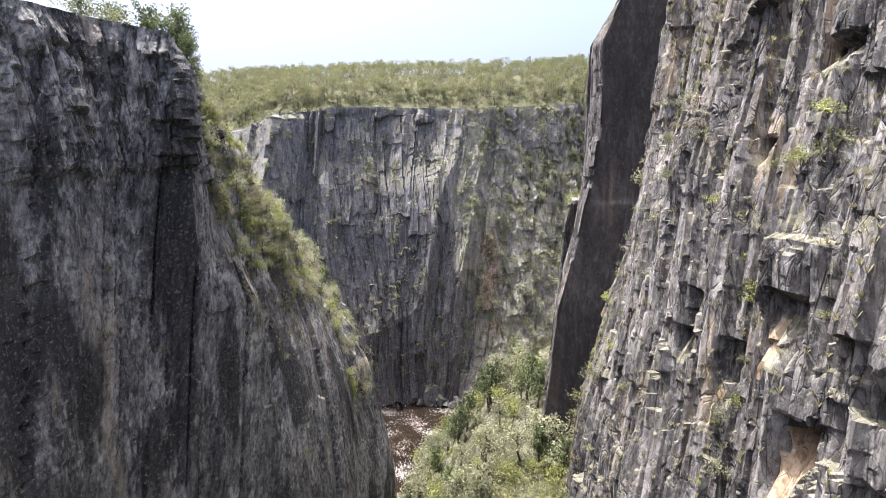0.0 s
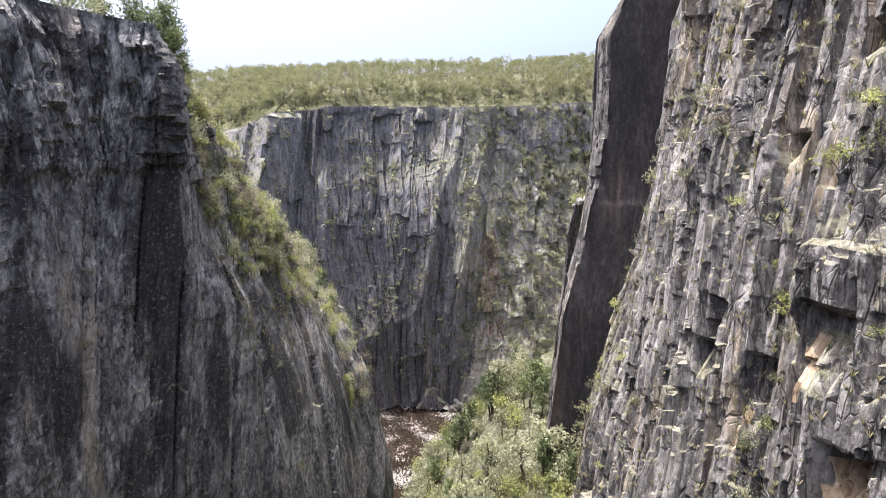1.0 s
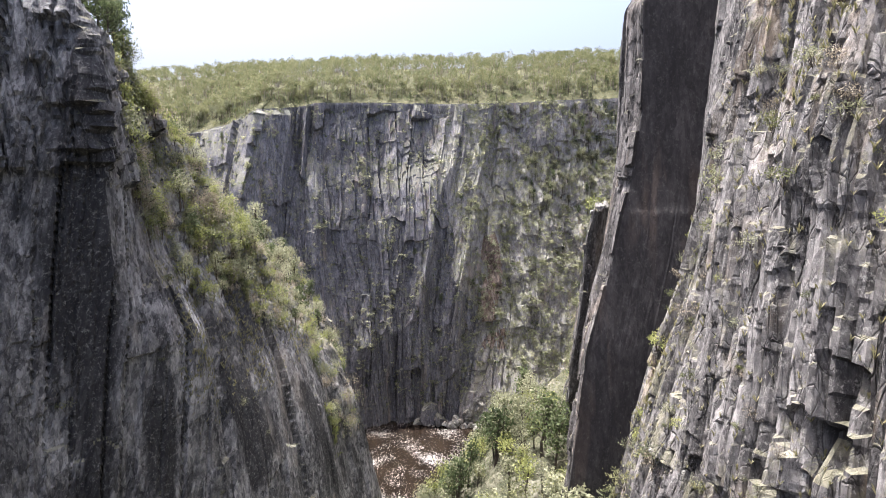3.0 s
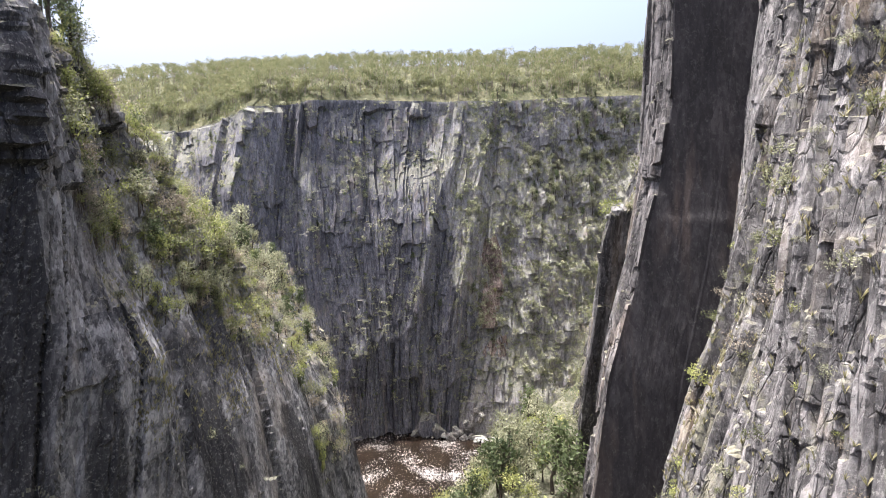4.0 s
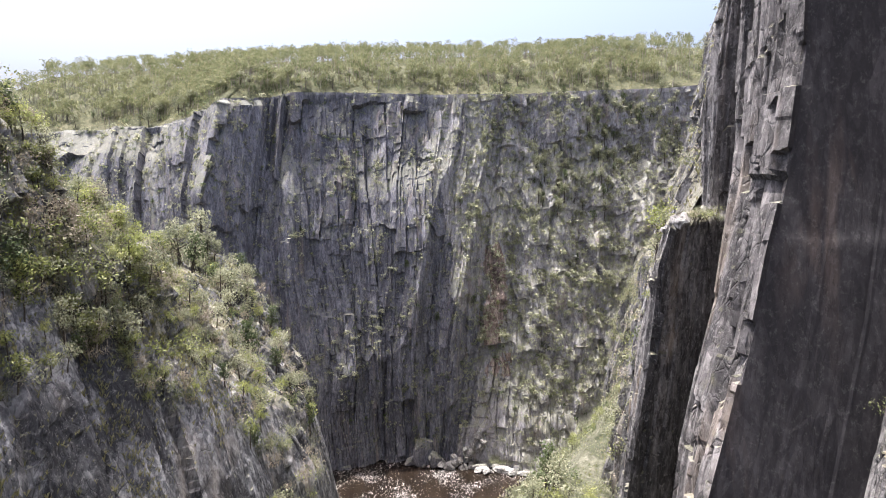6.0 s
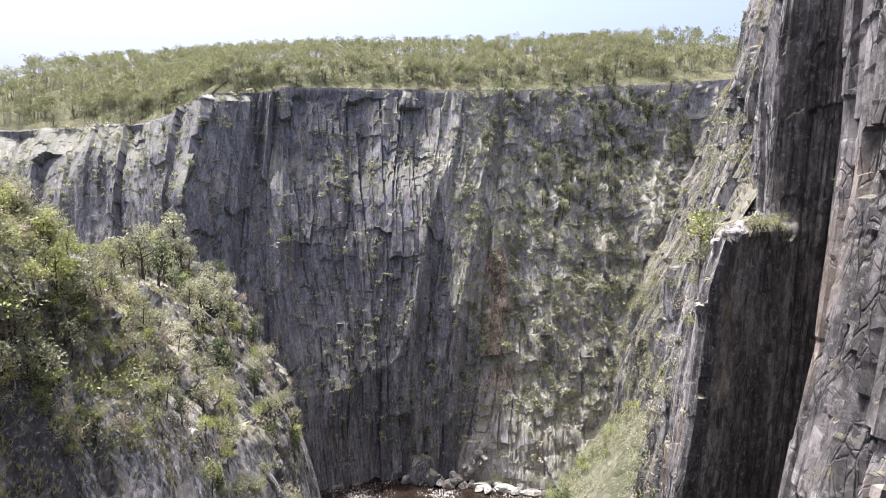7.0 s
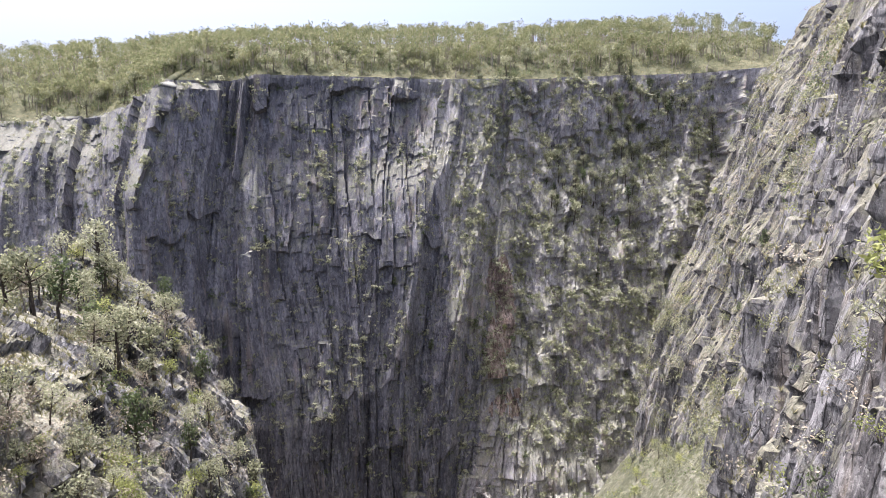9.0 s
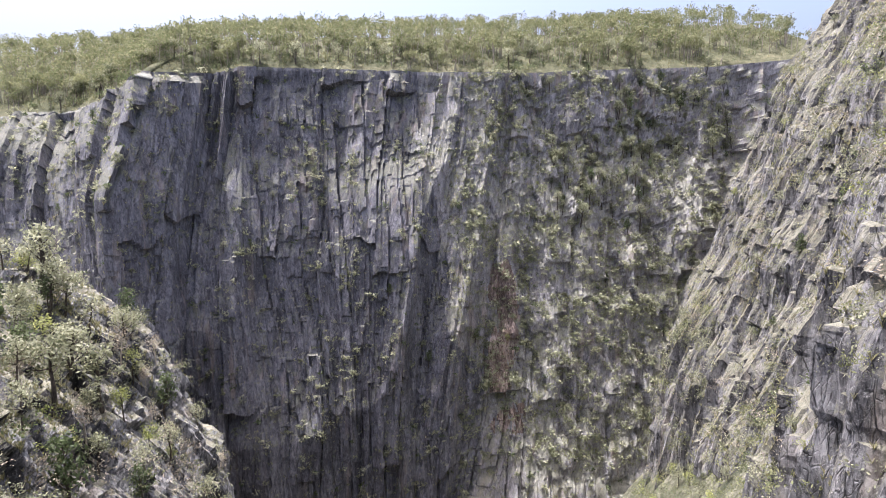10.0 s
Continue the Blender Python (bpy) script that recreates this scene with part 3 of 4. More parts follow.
far.section(0.5, 160, (-100, -102, -104, -107, -110, -110, -111), (280, 284, 289, 293, 297, 302, 312))
far.section(0.5, 166, (-88, -90, -92, -93, -94, -92, -92), (268, 270, 273, 275, 278, 288, 299))
far.section(0.5, 170, (-84, -84, -83, -82, -81, -80, -78), (290, 292, 297, 303, 309, 314, 320))
far.section(0.5, 172, (-51, -55, -60, -63, -65, -67, -68), (290, 292, 296, 300, 305, 311, 317))
far.section(0.6, 174, (-36, -37, -39, -41, -42, -43, -46), (295, 298, 303, 308, 313, 320, 329))
far.section(0.6, 174, -10.0, (301, 304, 308, 313, 318, 326, 335))
far.section(0.6, 175, (14, 15, 16, 17, 18, 19, 20), (298, 304, 311, 318, 326, 333, 342))
far.section(0.6, 177, (34, 35, 38, 39, 41, 43, 46), (291, 305, 318, 327, 336, 344, 352))
far.section(0.7, 180, (66, 68, 70, 72, 75, 79, 84), (288, 309, 323, 333, 343, 351, 360))
far.section(0.8, 182, (94, 98, 104, 110, 115, 121, 126), (296, 316, 331, 340, 348, 356, 364))
far.section(2.0, 186, (150, 155, 160, 165, 170, 175, 180), (320, 330, 340, 346, 352, 356, 360))
far.carve((60, 66, 50, 34, 30, 52), relief_far, 41)
net = far.points
red = 1 - ((net[:, :, 0] - 27 + 0.06 * (net[:, :, 2] - 70)) / 9) ** 2 - ((net[:, :, 2] - 66) / 40) ** 2 + 0.7 * rough(net[:, :, 0] / 5, net[:, :, 1] / 5, net[:, :, 2] / 16, 3, 77)
kinds = np.where(net[:, :, 0] + 0.10 * (net[:, :, 2] - 90) + 16 * rough(net[:, :, 0] / 14, net[:, :, 1] / 14, net[:, :, 2] / 40, 3, 78) > 6, 2, 0)
far.build("cliff_far", ROCK_FAR, "tall blue-grey ribbed rock wall with scrub on its ledges", (ROCK_RED, ROCK_LILAC), np.where(red > 0.35, 1, kinds))

# the tablelands above, from each rim to the horizon
def tableland(name, cliff, rise, outward, reach, label, span=(-999, 999), aim=185):
    rim = cliff.points[::2, -1]
    rim = rim[(rim[:, 1] > span[0]) & (rim[:, 1] < span[1])]
    nu = len(rim)
    cols = [rim]
    way = np.array(outward, float)
    way /= np.linalg.norm(way)
    for dist in reach:
        p = rim + way * dist
        flat = np.clip(dist / (700 if aim > 100 else 60), 0, 1)
        p = p * np.array([1, 1, 1.0])
        p[:, 2] = rim[:, 2] * (1 - flat) + aim * flat + rise(dist, p, rim) + 0.8 * np.clip(dist / 8, 0, 1) * rough(p[:, 0] / 14, p[:, 1] / 14, 0, 3, 7)
        cols.append(p)
    pts = np.stack(cols, 1)
    ob = sheet(name, pts.reshape(-1, 3), weave(nu, len(cols), outward[0] < 0 and outward[1] == 0), GROUND, smooth=True)
    tagged(ob, label, "ground", kind="structure")
    return pts


STEPS = (2, 5, 9, 14, 20, 28, 37, 47, 58, 70, 84, 100, 125, 170, 260, 450, 900, 2200)


def rise_far(dist, p, rim):
    """The rise behind the far rim, one even slope up to the skyline."""
    crown = np.interp(p[:, 0], (-260, -119, 27, 141), (202, 212, 215, 221))
    way = np.clip((p[:, 1] - rim[:, 1]) / (432 - rim[:, 1]), 0, 1) ** 0.9
    return (crown - rim[:, 2]) * way * (1 - np.clip(dist / 700, 0, 1)) + 25 * np.clip(dist / 700, 0, 1)


hill = tableland("ground", far, rise_far, (0, 1, 0), STEPS, "dry grassy tableland under open gum woodland")
left_top = tableland("ground_left", left, lambda d, p, rim: 5 * np.clip(d / 40, 0, 1), (-1, 0, 0), STEPS, "scrubby ground above the dark spur", (-999, 130))
tableland("ground_saddle", left, lambda d, p, rim: 0, (-1, 0, 0), STEPS[:14], "hidden scrubby saddle behind the dark spur", (125, 999), 60)
right_top = tableland("ground_right", right, lambda d, p, rim: 6 * np.clip(d / 60, 0, 1), (1, 0, 0), STEPS, "scrubby ground above the columnar wall")
tableland("ground_spur", spur, lambda d, p, rim: 6 * np.clip(d / 60, 0, 1), (1, 0, 0), STEPS, "scrubby ground above the sunlit spur")

# the gorge floor: a scrub-covered shoulder that falls to the river
gx, gy = np.meshgrid(np.arange(-95, 130, 1.8), np.arange(-60, 330, 1.8), indexing="ij")


def floor_height(x, y):
    h = 57 + 1.25 * x - 0.78 * np.clip(y - 138, 0, None)
    h = h - 3.5 * np.clip(-8 - x, 0, None)
    h = np.minimum(h, 74)
    h = np.where(h < 0, -3 + 3 * np.exp(np.clip(h, -20, 0) / 3), h)
    return h + np.clip((h + 2) / 6, 0, 1) * (1.6 * rough(x / 9, y / 9, 0, 3, 61) + 0.5 * rough(x / 2, y / 2, 0, 2, 62))


gz = floor_height(gx, gy)
tagged(sheet("ground_gorge", np.stack([gx, gy, gz], 2).reshape(-1, 3), weave(*gx.shape), SCREE), "steep scree shoulder under scrub falling to the river", "ground", kind="structure")

wx, wy = np.meshgrid(np.arange(-100, 110, 3.0), np.arange(-60, 330, 3.0), indexing="ij")
wz = 0.10 * rough(wx / 4, wy / 4, 0, 3, 71)
tagged(sheet("water", np.stack([wx, wy, wz], 2).reshape(-1, 3), weave(*wx.shape), WATER, smooth=True), "dark brown river pool streaked with white foam", "river", kind="structure")


# ---- plants ----
rng = np.random.default_rng(11)


def tube(path, radii, sides=6):
    """A tapered limb along a path: corners and quads."""
    path = np.asarray(path, float)
    way = np.gradient(path, axis=0)
    way /= np.linalg.norm(way, axis=1, keepdims=True) + 1e-9
    side = np.cross(way, np.array([0.31, 0.95, 0.07]))
    side /= np.linalg.norm(side, axis=1, keepdims=True) + 1e-9
    other = np.cross(way, side)
    a = np.arange(sides) * 2 * np.pi / sides
    ring = side[:, None] * np.cos(a)[None, :, None] + other[:, None] * np.sin(a)[None, :, None]
    v = path[:, None] + ring * np.asarray(radii, float)[:, None, None]
    q = [(i * sides + k, i * sides + (k + 1) % sides, (i + 1) * sides + (k + 1) % sides, (i + 1) * sides + k) for i in range(len(path) - 1) for k in range(sides)]
    return v.reshape(-1, 3), np.array(q)


def merge(items):
    verts, quads, base = [], [], 0
    for v, q in items:
        verts.append(v)
        quads.append(q + base)
        base += len(v)
    return np.concatenate(verts), np.concatenate(quads)


def join(wood):
    """Limbs grown together with the first one into a single piece."""
    verts, quads = merge(wood)
    n, at, ties = len(wood[0][0]), len(wood[0][0]), []
    for v, q in wood[1:]:
        near = int(np.argmin(((verts[:n] - v[0]) ** 2).sum(1)))
        ties.append((at, at + 1, (near + 1) % n, near))
        at += len(v)
    return verts, np.concatenate([quads, np.array(ties, dtype=quads.dtype).reshape(-1, 4)])


def leaves(centres, size, r, droop=0.3, slim=0.55):
    """Leaf sprays: one small bent quad at each centre, turned at random."""
    n = len(centres)
    a = r.normal(size=(n, 3))
    a[:, 2] -= droop
    a /= np.linalg.norm(a, axis=1, keepdims=True)
    b = np.cross(a, r.normal(size=(n, 3)))
    b /= np.linalg.norm(b, axis=1, keepdims=True) + 1e-9
    s = size * r.uniform(0.6, 1.35, (n, 1))
    a, b = a * s, b * s * slim
    v = np.stack([centres - a, centres + b * 0.8 - a * 0.1, centres + a, centres - b * 0.8 + a * 0.1], 1)
    return v.reshape(-1, 3), np.arange(n * 4).reshape(n, 4)


def cloud(r, centre, radius, n, flat=0.75):
    """Points in an uneven clump, denser towards its skin."""
    d = r.normal(size=(n, 3))
    d /= np.linalg.norm(d, axis=1, keepdims=True)
    d *= (r.uniform(0.15, 1, (n, 1)) ** 0.45) * radius * (1 + 0.25 * r.normal(size=(n, 1)))
    d[:, 2] *= flat
    return np.asarray(centre) + d


def grow(r, height, fork, limbs, spread, clump, count, leaf, crown_low=0.45, flat=0.7, lean=0.08, girth=0.026):
    """A tree: trunk and limbs as one mesh's arrays, leaf sprays as another's."""
    top = np.array([lean * height * r.normal(), lean * height * r.normal(), height * 0.86])
    path = np.array([[0, 0, -0.6], [0.02 * height * r.normal(), 0.02 * height * r.normal(), height * 0.25], top * 0.6 + r.normal(size=3) * 0.015 * height, top])
    wood = [tube(path, np.array([1.35, 0.95, 0.6, 0.18]) * girth * height, 6)]
    tips = [top]
    for k in range(limbs):
        f = fork + (0.97 - fork) * (k + r.uniform(0, 0.8)) / limbs
        at = path[1] * max(0, 1 - f) + top * f
        turn = 2.4 * k + r.uniform(-0.5, 0.5)
        reach = spread * height * (1.1 - 0.55 * f) * r.uniform(0.7, 1.2)
        tip = at + np.array([math.cos(turn) * reach, math.sin(turn) * reach, height * r.uniform(0.05, 0.2)])
        bend = at * 0.5 + tip * 0.5 + np.array([0, 0, -0.02 * height])
        wood.append(tube([at, bend, tip], np.array([0.5, 0.32, 0.1]) * girth * height * (1.15 - 0.5 * f), 4))
        tips += [tip, at * 0.35 + tip * 0.65]
    centres = []
    per = max(3, count // len(tips))
    for tip in tips:
        if tip[2] > height * crown_low * 0.8:
            centres.append(cloud(r, tip, clump * height * r.uniform(0.65, 1.25), per, flat))
    return join(wood), leaves(np.concatenate(centres), leaf, r)


def bushy(r, height, wide, clumps, count, leaf, flat=0.8):
    """A shrub: several stems from the root and overlapping clumps of leaf."""
    wood, centres = [], []
    for k in range(clumps):
        turn, f = 2.4 * k + r.uniform(-0.4, 0.4), r.uniform(0.25, 1.0)
        tip = np.array([math.cos(turn) * wide * f, math.sin(turn) * wide * f, height * r.uniform(0.35, 0.85) * (1.1 - 0.4 * f)])
        wood.append(tube([np.array([0, 0, -0.25]), tip * 0.5 + np.array([0, 0, 0.08 * height]), tip], np.array([0.016, 0.011, 0.004]) * height, 3))
        centres.append(cloud(r, tip, 0.50 * (height * 0.5 + wide * 0.5) * r.uniform(0.55, 1.2), count // clumps, flat))
    return join(wood), leaves(np.concatenate(centres), leaf, r, 0.0, 0.6)


def as_mesh(name, arrays, material):
    ob = sheet(name, *arrays, material)
    me = ob.data
    bpy.data.objects.remove(ob)
    return me


KINDS = {}


def breed(kind, name, label, category, variants, bark_mat, leaf_mat, maker, group=""):
    """Meshes for some variants of one kind of plant."""
    KINDS[kind] = (name, label, category, group, [])
    for k in range(variants):
        wood, leaf = maker(np.random.default_rng(100 + k * 7 + len(KINDS) * 31))
        KINDS[kind][4].append((as_mesh("trunk", wood, bark_mat), as_mesh("crown", leaf, leaf_mat)))


def plant(kind, place, scale=1.0, turn=None, tilt=None, label=""):
    """One plant of that kind, rooted at the place."""
    name, text, category, group, meshes = KINDS[kind]
    wood, leaf = meshes[int(rng.integers(len(meshes)))]
    root = new(name)
    turn = rng.uniform(0, 360) if turn is None else turn
    lean = tilt or (rng.uniform(-5, 5), rng.uniform(-5, 5))
    root.matrix_world = pose(*place, lean[0], lean[1], turn) @ Matrix.Diagonal((scale, scale, scale * rng.uniform(0.88, 1.12), 1))
    for part_name, me in (("trunk", wood), ("crown", leaf)):
        o = new(part_name, me)
        o.parent = root
    return tagged(root, label or text, category, group)


breed("gum", "gum_tree", "open-crowned olive gum tree with pale bare trunk", "tree", 6, BARK_PALE, LEAF_OLIVE,
      lambda r: grow(r, 9.0, 0.38, 8, 0.28, 0.17, 340, 0.36, 0.42, 0.66), "gum trees along the rim")
breed("gum_grey", "gum_tree", "grey-green gum tree with thin dark trunk", "tree", 4, BARK_DARK, LEAF_GREY,
      lambda r: grow(r, 9.0, 0.30, 9, 0.24, 0.16, 480, 0.29, 0.30, 0.75), "")
breed("oak", "she_oak", "dark feathery she-oak with straight trunk", "tree", 4, BARK_DARK, LEAF_DARK,
      lambda r: grow(r, 10.0, 0.22, 15, 0.17, 0.085, 1000, 0.20, 0.22, 1.1, 0.03, 0.016), "")
breed("cypress", "native_pine", "dense dark green native pine", "tree", 3, BARK_DARK, LEAF_DARK,
      lambda r: grow(r, 8.0, 0.10, 18, 0.17, 0.11, 480, 0.27, 0.10, 1.2, 0.02, 0.02), "")
breed("scrub_tree", "scrub_tree", "small grey-green tree with a rounded crown", "tree", 5, BARK_DARK, LEAF_GREY,
      lambda r: grow(r, 6.0, 0.22, 10, 0.30, 0.20, 420, 0.20, 0.20, 0.8, 0.08, 0.02), "")
breed("fresh_tree", "sapling", "small bright green sapling with thin stems", "tree", 4, BARK_DARK, LEAF_BRIGHT,
      lambda r: grow(r, 5.0, 0.25, 9, 0.28, 0.17, 400, 0.17, 0.20, 0.85, 0.08, 0.02), "")
breed("bright", "shrub", "bright yellow-green shrub rooted in the rock", "shrub", 5, BARK_DARK, LEAF_BRIGHT,
      lambda r: bushy(r, 1.7, 1.0, 7, 330, 0.09), "shrubs on the cliffs")
breed("grey", "grey_shrub", "grey-green shrub rooted in the rock", "shrub", 5, BARK_DARK, LEAF_GREY,
      lambda r: bushy(r, 1.7, 1.2, 8, 330, 0.095), "shrubs on the cliffs")
breed("dark", "shrub", "dark green shrub rooted in the rock", "shrub", 4, BARK_DARK, LEAF_DARK,
      lambda r: bushy(r, 1.6, 1.1, 8, 330, 0.095), "shrubs on the cliffs")
breed("olive", "shrub", "olive green shrub rooted in the rock", "shrub", 4, BARK_DARK, LEAF_OLIVE,
      lambda r: bushy(r, 1.7, 1.1, 8, 330, 0.095), "shrubs on the cliffs")
breed("dry", "dry_shrub", "dry brown leafless shrub among the rocks", "shrub", 4, BARK_DARK, LEAF_DRY,
      lambda r: bushy(r, 1.6, 1.1, 9, 300, 0.075), "dry shrubs")


breed("bare_tree", "bare_tree", "small grey-brown tree with dry sparse twigs", "tree", 4, BARK_PALE, LEAF_DRY,
      lambda r: grow(r, 5.0, 0.22, 11, 0.28, 0.15, 310, 0.14, 0.20, 0.85, 0.08, 0.02), "")


breed("stunted", "stunted_tree", "stunted grey-green tree clinging to the ribbed rock wall", "tree", 4, BARK_DARK, LEAF_GREY,
      lambda r: grow(r, 5.5, 0.2, 8, 0.30, 0.20, 190, 0.30, 0.18, 0.85, 0.08, 0.02), "trees on the ribbed wall")


def spots(cliff, n, steep, box, seed, clumpy=0.0, front=(0.0, -1.0), even=False):
    """Rooting places on a cliff: on what lies flatter than steep, inside the box (x, y, z ranges)."""
    r = np.random.default_rng(seed)
    p, nz = cliff.points[1:-1, 1:-1], cliff.normals[1:-1, 1:-1, 2]
    ok = (nz > steep) & (cliff.normals[1:-1, 1:-1, 0] * front[0] + cliff.normals[1:-1, 1:-1, 1] * front[1] > -0.25)
    for axis, span in enumerate(box):
        if span:
            ok &= (p[:, :, axis] > span[0]) & (p[:, :, axis] < span[1])
    area = np.linalg.norm(np.cross(p - cliff.points[:-2, 1:-1], p - cliff.points[1:-1, :-2]), axis=2)
    w = np.where(ok, area * np.clip(nz - steep + 0.15, 0.1, 0.35), 0)
    if even:
        w = np.where(ok, area, 0)
    if clumpy:
        w = w * np.clip(rough(p[:, :, 0] / clumpy, p[:, :, 1] / clumpy, p[:, :, 2] / (clumpy * (2.2 if even else 1)), 3, seed), 0.10, 1)
    if w.sum() <= 0:
        return []
    pick = r.choice(w.size, size=n, p=(w / w.sum()).ravel())
    i, j = np.unravel_index(pick, w.shape)
    return [Vector(p[a, b]) for a, b in zip(i, j)]


def thicket(cliff, n, steep, box, seed, mix, low, high, clumpy=0.0, even=False):
    """Many plants of mixed kinds on a cliff. mix: (kind, share) pairs."""
    r = np.random.default_rng(seed + 1)
    kinds, shares = [m[0] for m in mix], np.array([m[1] for m in mix], float)
    for at in spots(cliff, n, steep, box, seed, clumpy, even=even):
        k = kinds[int(r.choice(len(kinds), p=shares / shares.sum()))]
        plant(k, at, low + (high - low) * r.random() ** 1.8)


LOOSE = {
    "bright": ("scrub_yellow_green", "bright yellow-green scrub among the rocks", LEAF_BRIGHT), "grey": ("scrub_grey_green", "grey-green scrub among the rocks", LEAF_GREY),
    "dark": ("scrub_dark_green", "dark green scrub among the rocks", LEAF_DARK), "olive": ("scrub_olive", "olive green scrub among the rocks", LEAF_OLIVE), "dry": ("scrub_dry", "dry brown scrub among the rocks", LEAF_DRY)}
heath = {k: [] for k in LOOSE}


def heathland(cliff, n, steep, box, seed, mix, clumpy=0.0, even=True):
    """Scrub too thick to count: only its places are noted here."""
    r = np.random.default_rng(seed + 2)
    kinds, shares = [m[0] for m in mix], np.array([m[1] for m in mix], float)
    for at in spots(cliff, n, steep, box, seed, clumpy, even=even):
        heath[kinds[int(r.choice(len(kinds), p=shares / shares.sum()))]].append(at)


def field(name, label, category, places, shapes, material, low, high, seed):
    """Uncountable growth as one mesh: copies of some shapes at many places."""
    r = np.random.default_rng(seed)
    verts, quads, base = [], [], 0
    for at in places:
        v, q = shapes[int(r.integers(len(shapes)))]
        a, s = r.uniform(0, 2 * np.pi), r.uniform(low, high)
        c, d = math.cos(a) * s, math.sin(a) * s
        w = np.stack([v[:, 0] * c - v[:, 1] * d + at[0], v[:, 0] * d + v[:, 1] * c + at[1], v[:, 2] * s * r.uniform(0.85, 1.15) + at[2]], 1)
        verts.append(w)
        quads.append(q + base)
        base += len(v)
    ob = sheet(name, np.concatenate(verts), np.concatenate(quads), material)
    return tagged(ob, label, category, kind="stuff")


def tuft(r, blades=6, high=0.7):
    """A grass tussock: thin bent blades."""
    v = []
    for _ in range(blades):
        a, out = r.uniform(0, 2 * np.pi), r.uniform(0.2, 0.6) * high
        d, w = np.array([math.cos(a), math.sin(a), 0]), np.array([-math.sin(a), math.cos(a), 0]) * 0.07 * high
        up = np.array([0, 0, high * r.uniform(0.5, 1)])
        v += [-w - up * 0.1, w - up * 0.1, d * out * 0.5 + w * 0.7 + up * 0.75, d * out + up]
    return np.array(v), np.arange(len(v)).reshape(-1, 4)


TUFTS = [tuft(np.random.default_rng(k)) for k in range(6)]


# ---- rocks ----
def boulder(name, place, size, seed, material, label, turn=0.0, squared=0.6):
    """A weathered block with flat faces and worn edges."""
    bm = bmesh.new()
    bmesh.ops.create_icosphere(bm, subdivisions=4, radius=1.0)
    r = np.random.default_rng(seed)
    cuts = r.normal(size=(26, 3)) * np.array([1, 1, 0.7])
    cuts /= np.linalg.norm(cuts, axis=1, keepdims=True)
    depth = r.uniform(0.42, 0.85, 26)
    for v in bm.verts:
        c = np.array(v.co)
        for n, d in zip(cuts, depth):
            over = c @ n - d
            if over > 0:
                c = c - n * over
        crag = noise.noise(Vector(c * 2.2 + seed)) * 0.16 + abs(noise.noise(Vector(c * 5 + seed))) * 0.22 + noise.noise(Vector(c * 13 + seed)) * 0.03
        v.co = Vector(c * (1 + crag) * np.array(size))
    me = bpy.data.meshes.new(name)
    bm.to_mesh(me)
    bm.free()
    me.polygons.foreach_set("use_smooth", np.zeros(len(me.polygons), dtype=bool))
    me.materials.append(material)
    ob = new(name, me)
    ob.matrix_world = pose(*place, 0, 0, turn)
    return tagged(ob, label, "rock")


for k, (x, y, z, size, text) in enumerate(((32.3, 131.9, 123.9, 1.35, "pale lichen-crusted rock capping the pinnacle"), (34.0, 133.4, 124.2, 1.15, "pale cracked rock on the pinnacle's cap"), (31.2, 132.6, 122.9, 0.8, "small pale rock on the shoulder of the pinnacle"))):
    boulder("boulder", right.nearest(x, y, z)[0], (size * 1.2, size, size * 0.9), 60 + k, ROCK_PALE, text, 50 * k)
boulder("boulder", (57, 236, 44), (8.5, 4.5, 6.5), 6, ROCK_RIGHT, "large tilted grey slab above the pool", 25)
boulder("boulder", (-8.5, 298.5, 3.5), (7.5, 5.5, 8.5), 7, ROCK_FAR, "dark rounded rock knob at the water's edge", 10)
boulder("boulder", (-1.5, 297.0, 2.0), (5.0, 4.5, 5.5), 8, ROCK_FAR, "dark rock at the water's edge", 70)
for k in range(16):
    f = k / 15
    boulder("boulder", (3 + 17 * f + 2.5 * math.sin(5 * k), 295.5 + 2.5 * f + math.cos(3 * k), 0.5 + 12.0 * f * f + 1.2 * math.sin(2.3 * k)), (2.6 + 0.9 * math.sin(k), 2.2, 1.9 + 0.8 * math.cos(2 * k)), 300 + k, ROCK_PALE, "pale broken rock heaped against the wall's foot", 61 * k)
boulder("boulder", (20.0, 294.0, 0.5), (6.0, 3.5, 2.2), 12, ROCK_LILAC, "low pale rock ledge by the water", 15)
boulder("boulder", (30.0, 291.0, 0.5), (7.0, 3.5, 1.9), 13, ROCK_PALE, "low pale rock shelf by the water", 170)
boulder("boulder", (40.0, 288.5, 0.5), (6.0, 3.5, 1.6), 14, ROCK_PALE, "low pale rock shelf at the pool's end", 5)
shore = random.Random(5)
for k in range(22):
    x = -13 + 2.9 * k + shore.uniform(-1, 1)
    size = shore.uniform(1.2, 3.2) * (1.25 if 2 < x < 22 else 0.9)
    boulder("boulder", (x, 296.0 - 0.17 * max(0, x) + shore.uniform(-1.5, 2.5), shore.uniform(-0.3, 0.8)), (size * 1.4, size, size * shore.uniform(0.6, 1.3)), 200 + k, ROCK_PALE if 2 < x < 34 else ROCK_FAR, "pale angular rock at the pool's edge" if 2 < x < 34 else "dark angular rock at the pool's edge", 37 * k)
